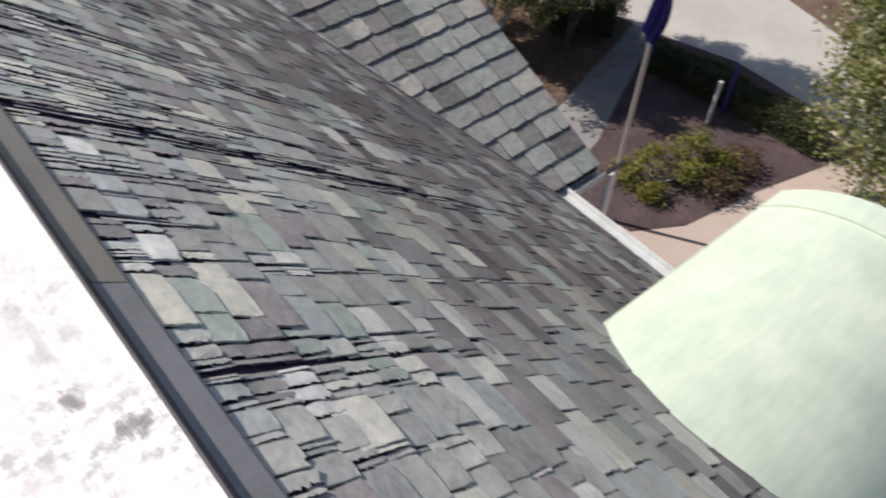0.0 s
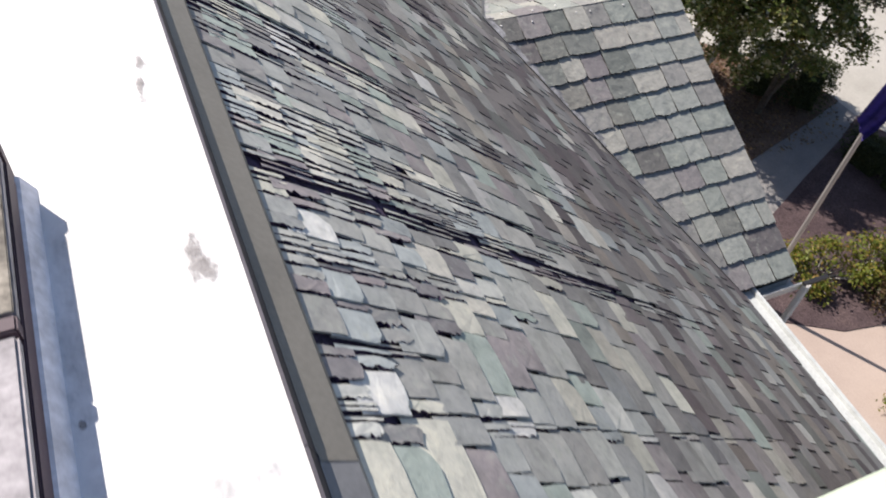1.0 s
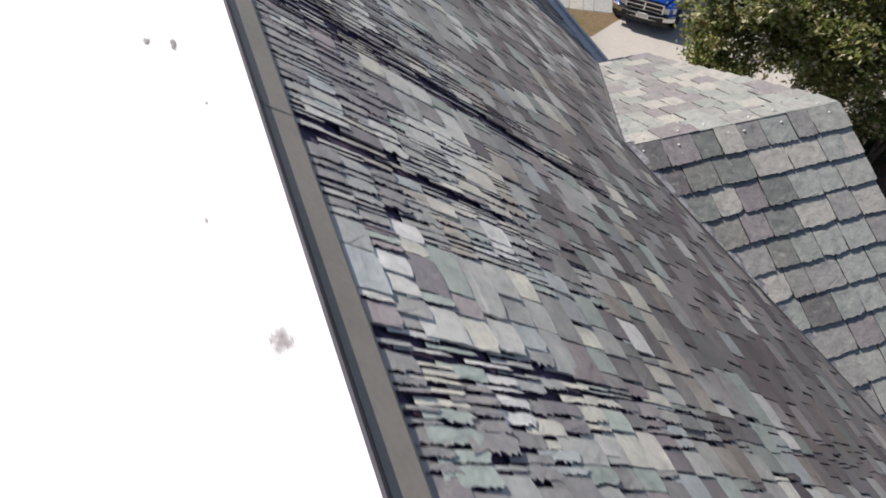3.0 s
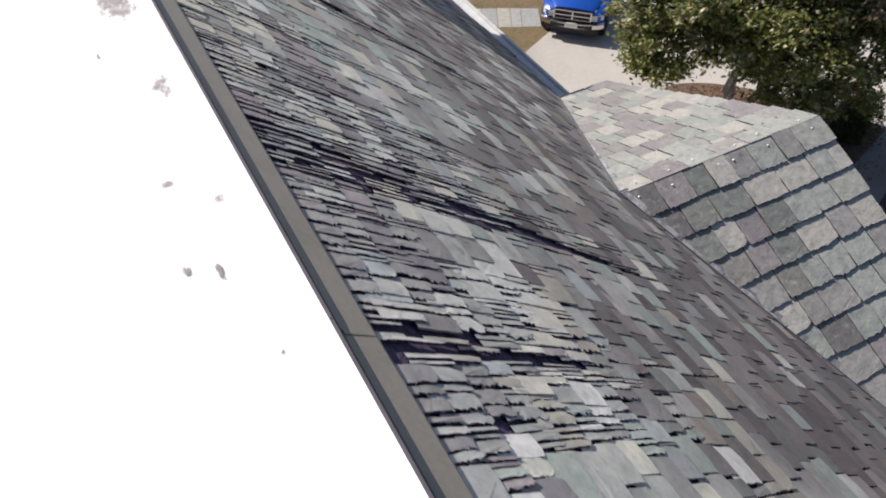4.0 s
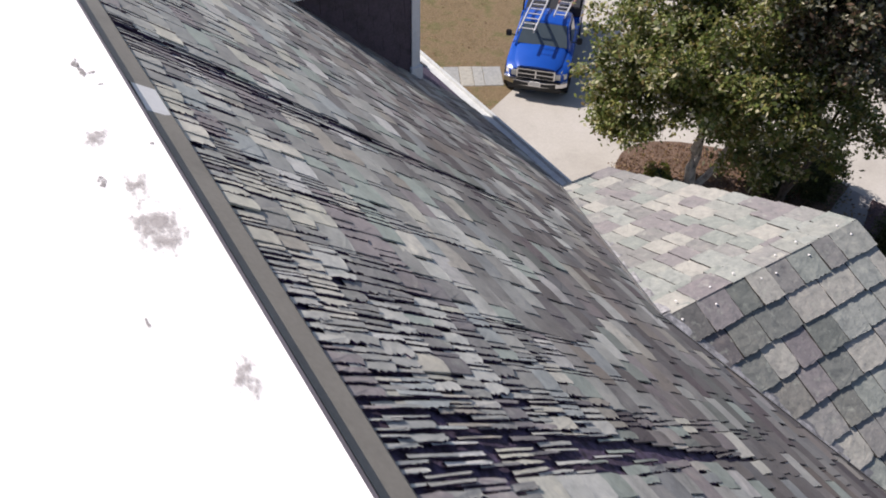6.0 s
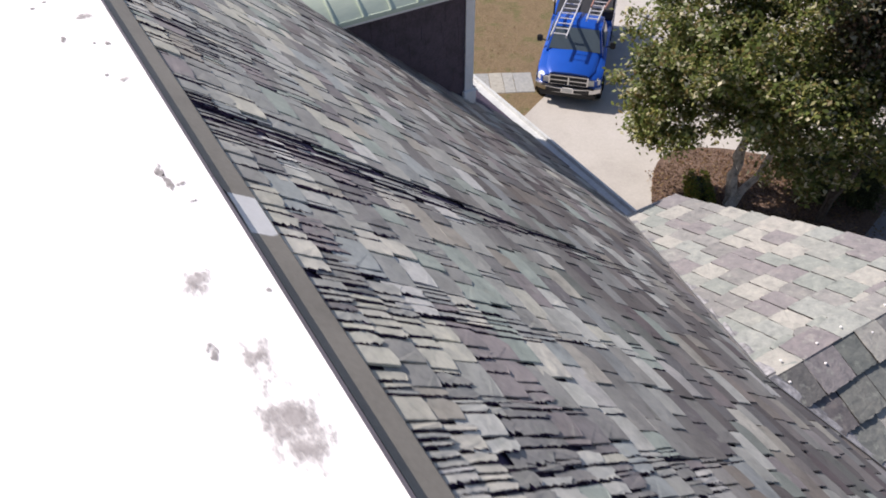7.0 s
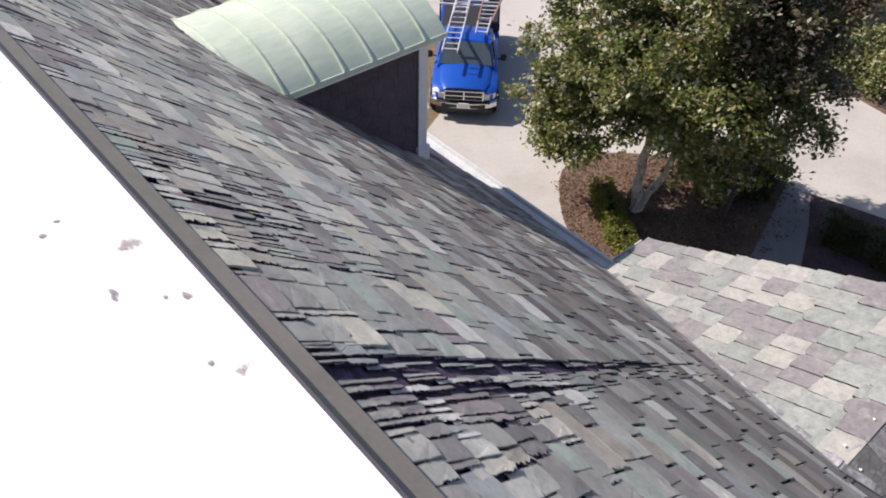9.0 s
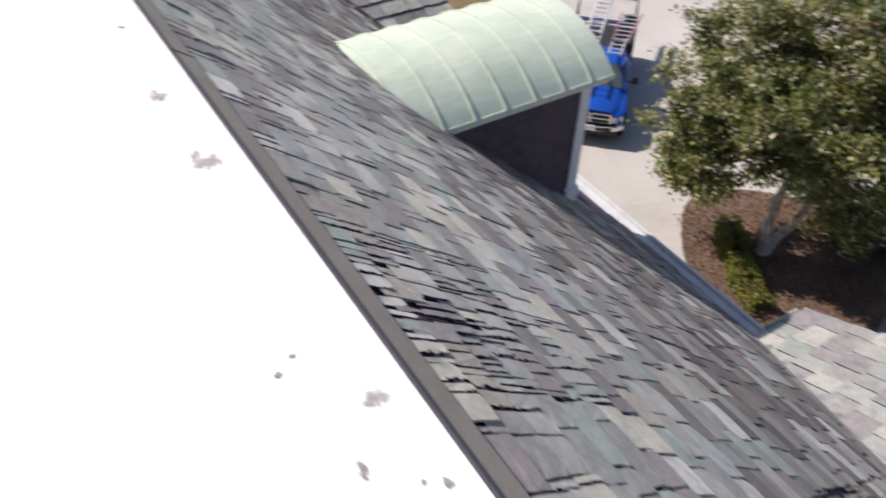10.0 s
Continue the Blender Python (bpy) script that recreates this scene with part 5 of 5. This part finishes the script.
smooth(part("cab", loft([(-1.20, [(0.02, 1.05), (0.86, 1.05), (0.88, 1.12), (0.86, 1.15), (0.02, 1.17)]),
                  (-1.70, [(0.02, 1.05), (0.90, 1.05), (0.88, 1.20), (0.72, 1.72), (0.02, 1.78)]),
                  (-1.95, [(0.02, 1.05), (0.92, 1.05), (0.90, 1.20), (0.74, 1.77), (0.02, 1.83)]),
                  (-2.55, [(0.02, 1.05), (0.92, 1.05), (0.90, 1.20), (0.74, 1.76), (0.02, 1.82)]),
                  (-2.76, [(0.02, 1.05), (0.90, 1.05), (0.88, 1.20), (0.72, 1.66), (0.02, 1.70)])]), M_BLUE, truck))
bm = bmesh.new()
q = [bm.verts.new(p) for p in ((-0.80, -1.225, 1.185), (0.80, -1.225, 1.185), (0.67, -1.675, 1.715), (-0.67, -1.675, 1.715))]
q2 = [bm.verts.new(Vector(v.co) + Vector((0, 0.02, 0.02))) for v in q]
bm.faces.new(q2)
bm.faces.new(q[::-1])
for i in range(4):
    bm.faces.new((q[i], q[(i + 1) % 4], q2[(i + 1) % 4], q2[i]))
bmesh.ops.recalc_face_normals(bm, faces=bm.faces)
part("windshield", bm, M_GLASS, truck)
for sd in (-1, 1):
    bm = prism([(-1.58, 1.22), (-1.86, 1.64), (-2.48, 1.64), (-2.54, 1.22)], [lambda a, b: (sd * (0.885 - (b - 1.2) * 0.25), a, b), lambda a, b: (sd * (0.915 - (b - 1.2) * 0.25), a, b)])
    part("side_window", bm, M_GLASS, truck)
    bm = prism([(-0.02, 0.70), (-0.02, 0.885), (-0.14, 0.90), (-0.14, 0.70)], [lambda a, b: (sd * 0.585, a, b), lambda a, b: (sd * 0.76, a - 0.03, b), lambda a, b: (sd * 0.90, a - 0.13, b)])
    lamp = part("headlight", bm, M_LAMP, truck, "clear headlight")
    part("turn_signal", prism([(-0.15, 0.71), (-0.15, 0.88), (-0.24, 0.88), (-0.24, 0.71)], [lambda a, b: (sd * 0.90, a, b), lambda a, b: (sd * 0.955, a - 0.06, b)]), M_LAMP, lamp)
    part("wiper", tubed((sd * 0.05, -1.24, 1.225), (sd * 0.55, -1.36, 1.37), 0.009, seg=5), M_BLACK, truck)
    mir = part("mirror", boxed(min(sd * 1.05, sd * 1.23), max(sd * 1.05, sd * 1.23), -1.62, -1.52, 1.20, 1.42, bevel=0.03), M_BLACK, truck, "black towing mirror")
    part("mirror_arm", tubed((sd * 0.92, -1.57, 1.24), (sd * 1.12, -1.57, 1.28), 0.02, seg=6), M_BLACK, mir)
    for y in (-0.80, -4.55):
        wheel = thing("wheel", "", "", at=pose(sd * (0.91 if y > -2 else 0.86), y, 0.385, 0, 90, 0))
        wheel.parent = truck
        bm = bmesh.new()
        bmesh.ops.create_cone(bm, cap_ends=True, segments=24, radius1=0.385, radius2=0.385, depth=0.26)
        bmesh.ops.bevel(bm, geom=[e for e in bm.edges if abs(e.verts[0].co.z - e.verts[1].co.z) < 1e-5], offset=0.04, segments=2, affect="EDGES")
        part("tyre", bm, M_TYRE, wheel)
        bm = bmesh.new()
        bmesh.ops.create_cone(bm, cap_ends=True, segments=20, radius1=0.21, radius2=0.16, depth=0.05, matrix=Matrix.Translation((0, 0, sd * 0.135)))
        part("rim", bm, M_CHROME, wheel)
        part("wheel_arch", tubed((sd * 0.93, y, 0.42), (sd * 1.03, y, 0.42), 0.47, seg=24), M_BLACK, truck)
grille = part("grille", boxed(-0.60, 0.60, -0.06, -0.002, 0.655, 1.00, bevel=0.02), M_BLACK, truck, "black grille with chrome cross bars")
for z in (0.69, 0.83, 0.98):
    part("chrome_bar", boxed(-0.59, 0.59, -0.01, 0.022, z - 0.018, z + 0.018, bevel=0.006), M_CHROME, grille)
for x in (-0.58, 0.0, 0.58):
    part("chrome_bar", boxed(x - 0.022, x + 0.022, -0.01, 0.022, 0.67, 0.995, bevel=0.006), M_CHROME, grille)
for z in (0.73, 0.77, 0.85, 0.89):
    part("grille_slat", boxed(-0.53, 0.53, -0.012, 0.004, z - 0.006, z + 0.006), M_BLACK, grille)
sec = [(0.0, 0.44), (0.03, 0.46), (0.04, 0.54), (0.02, 0.62), (-0.02, 0.645), (-0.10, 0.645), (-0.10, 0.43)]
bump = part("bumper", prism(sec, [lambda a, b, x=x: (x, 0.085 - 0.22 * abs(x) ** 3 + a, b) for x in [-1.0 + 0.1 * k for k in range(21)]]), M_CHROME, truck, "chrome front bumper")
smooth(bump, 40)
part("air_slot", boxed(-0.66, -0.20, 0.06, 0.128, 0.485, 0.58), M_BLACK, bump)
part("air_slot", boxed(0.20, 0.66, 0.06, 0.128, 0.485, 0.58), M_BLACK, bump)
part("bumper_pad", boxed(-0.80, 0.80, 0.0, 0.095, 0.635, 0.658, bevel=0.008), M_BLACK, bump, "black rubber bumper pad")
part("number_plate", boxed(-0.155, 0.155, 0.11, 0.135, 0.50, 0.64), M_WHITE, bump, "plain pale number plate")
part("air_dam", boxed(-0.86, 0.86, -0.14, 0.02, 0.26, 0.44, bevel=0.03), M_BLACK, truck)
part("truck_bed", boxed(-0.90, 0.90, -5.52, -3.40, 1.20, 1.235), M_BLACK, truck)
for x in (-0.95, 0.95):
    for y in (-3.45, -5.40):
        part("rack_post", boxed(x - 0.025, x + 0.025, y - 0.025, y + 0.025, 1.15, 2.06), M_BLACK, truck)
    part("rack_rail", boxed(x - 0.02, x + 0.02, -5.5, -3.3, 2.03, 2.07), M_BLACK, truck)
for y in (-3.40, -5.40):
    part("rack_bar", boxed(-0.98, 0.98, y - 0.025, y + 0.025, 2.07, 2.12), M_ALU, truck)


def ladder(label, p, q, w0, w1, material, rungs):
    """Two rails from p to q, w0 apart at p and w1 at q, with round rungs; places in the truck's own axes."""
    ld = thing("ladder", label, "ladder", "ladders on the truck", at=truck.matrix_basis.copy())
    p, q = Vector(p), Vector(q)
    for sd in (-0.5, 0.5):
        bm = bmesh.new()
        a, b = p + Vector((sd * w0, 0, 0)), q + Vector((sd * w1, 0, 0))
        d = b - a
        box(bm, -0.016, 0.016, -0.042, 0.042, -d.length / 2, d.length / 2, m=Matrix.Translation((a + b) / 2) @ d.to_track_quat("Z", "Y").to_matrix().to_4x4())
        part("rail", bm, material, ld)
    for k in range(rungs):
        f = (k + 0.5) / rungs
        c, wd = p.lerp(q, f), w0 + (w1 - w0) * f
        part("rung", tubed(c - Vector((wd / 2, 0, 0)), c + Vector((wd / 2, 0, 0)), 0.019, seg=6), M_ALU, ld)
    return ld


ladder("long aluminium extension ladder slung across the truck's cab", (0.50, -0.72, 1.88), (-0.06, -7.0, 2.32), 0.46, 0.46, M_ALU, 21)
ladder("second aluminium ladder section lying on the first", (0.30, -2.6, 2.17), (-0.05, -7.2, 2.42), 0.40, 0.40, M_ALU, 16)
ladder("orange-railed fibreglass step ladder on the truck rack", (-0.50, -2.25, 2.17), (-0.78, -4.1, 2.22), 0.42, 0.64, M_ORANGE, 7)
ladder("short aluminium ladder on the truck rack", (-0.40, -1.58, 2.06), (-0.50, -2.5, 2.13), 0.34, 0.38, M_ALU, 4)
part("side_box", boxed(-0.99, -0.60, -5.5, -3.4, 1.22, 1.55, bevel=0.03), M_BLACK, truck)

# ---- flagpole and posts ----
fp = thing("flagpole", "grey metal flagpole with two limp flags", "flagpole", at=pose(11.6, 10.65, 0.0, 0, 0, -48))
part("pole", tubed((0, 0, 0), (0, 0, 8.4), 0.055, 0.035, seg=14), M_POLE, fp)
ball = bmesh.new()
bmesh.ops.create_uvsphere(ball, u_segments=12, v_segments=8, radius=0.08, matrix=Matrix.Translation((0, 0, 8.46)))
part("finial", ball, M_POLE, fp)


def limp(zb, zt, wide, cols, seed, droop):
    """Cloth hanging in folds beside the pole."""
    r = random.Random(seed)
    nu, nv = 22, 18
    bands = len(cols)
    for bi, material in enumerate(cols):
        bm = bmesh.new()
        grid = []
        for i in range(nu + 1):
            u = i / nu
            row = []
            for j in range(nv // bands + 2):
                v = (bi + j / (nv // bands + 1)) / bands
                z = zt - (zt - zb) * v - droop * u
                fold = 0.055 * math.sin(13 * u + 2.2 * v + seed) * (0.3 + u)
                row.append(bm.verts.new((-0.24 * (0.4 + 0.6 * v) + wide * u * (0.42 + 0.2 * math.sin(3 * v)) + 0.3 * fold, 0.6 * fold - 0.10, z)))
            grid.append(row)
        for a, b in zip(grid, grid[1:]):
            for j in range(len(a) - 1):
                bm.faces.new((a[j], a[j + 1], b[j + 1], b[j]))
        bmesh.ops.solidify(bm, geom=bm.faces, thickness=0.004)
        smooth(part("flag_cloth", bm, material, fp), 60)


limp(5.35, 6.55, 0.62, [M_FLAGBLUE], 2, 0.40)
limp(6.85, 8.2, 0.55, [M_FLAGBLUE, M_FLAGRED, M_FLAGWHITE, M_FLAGRED, M_FLAGWHITE, M_FLAGRED], 5, 0.5)
for x, y, hh, material, lab in ((16.57, 11.39, 1.35, M_WHITE, "slim white garden post in the planting bed"), (17.25, 11.40, 1.55, M_FLAGBLUE, "slim dark blue garden post in the planting bed")):
    p = thing("garden_post", lab, "post", "garden posts", at=pose(x, y, 0.05))
    part("post", boxed(-0.04, 0.04, -0.04, 0.04, 0, hh, bevel=0.008), material, p)
    part("cap", boxed(-0.05, 0.05, -0.05, 0.05, hh, hh + 0.03, bevel=0.006), material, p)
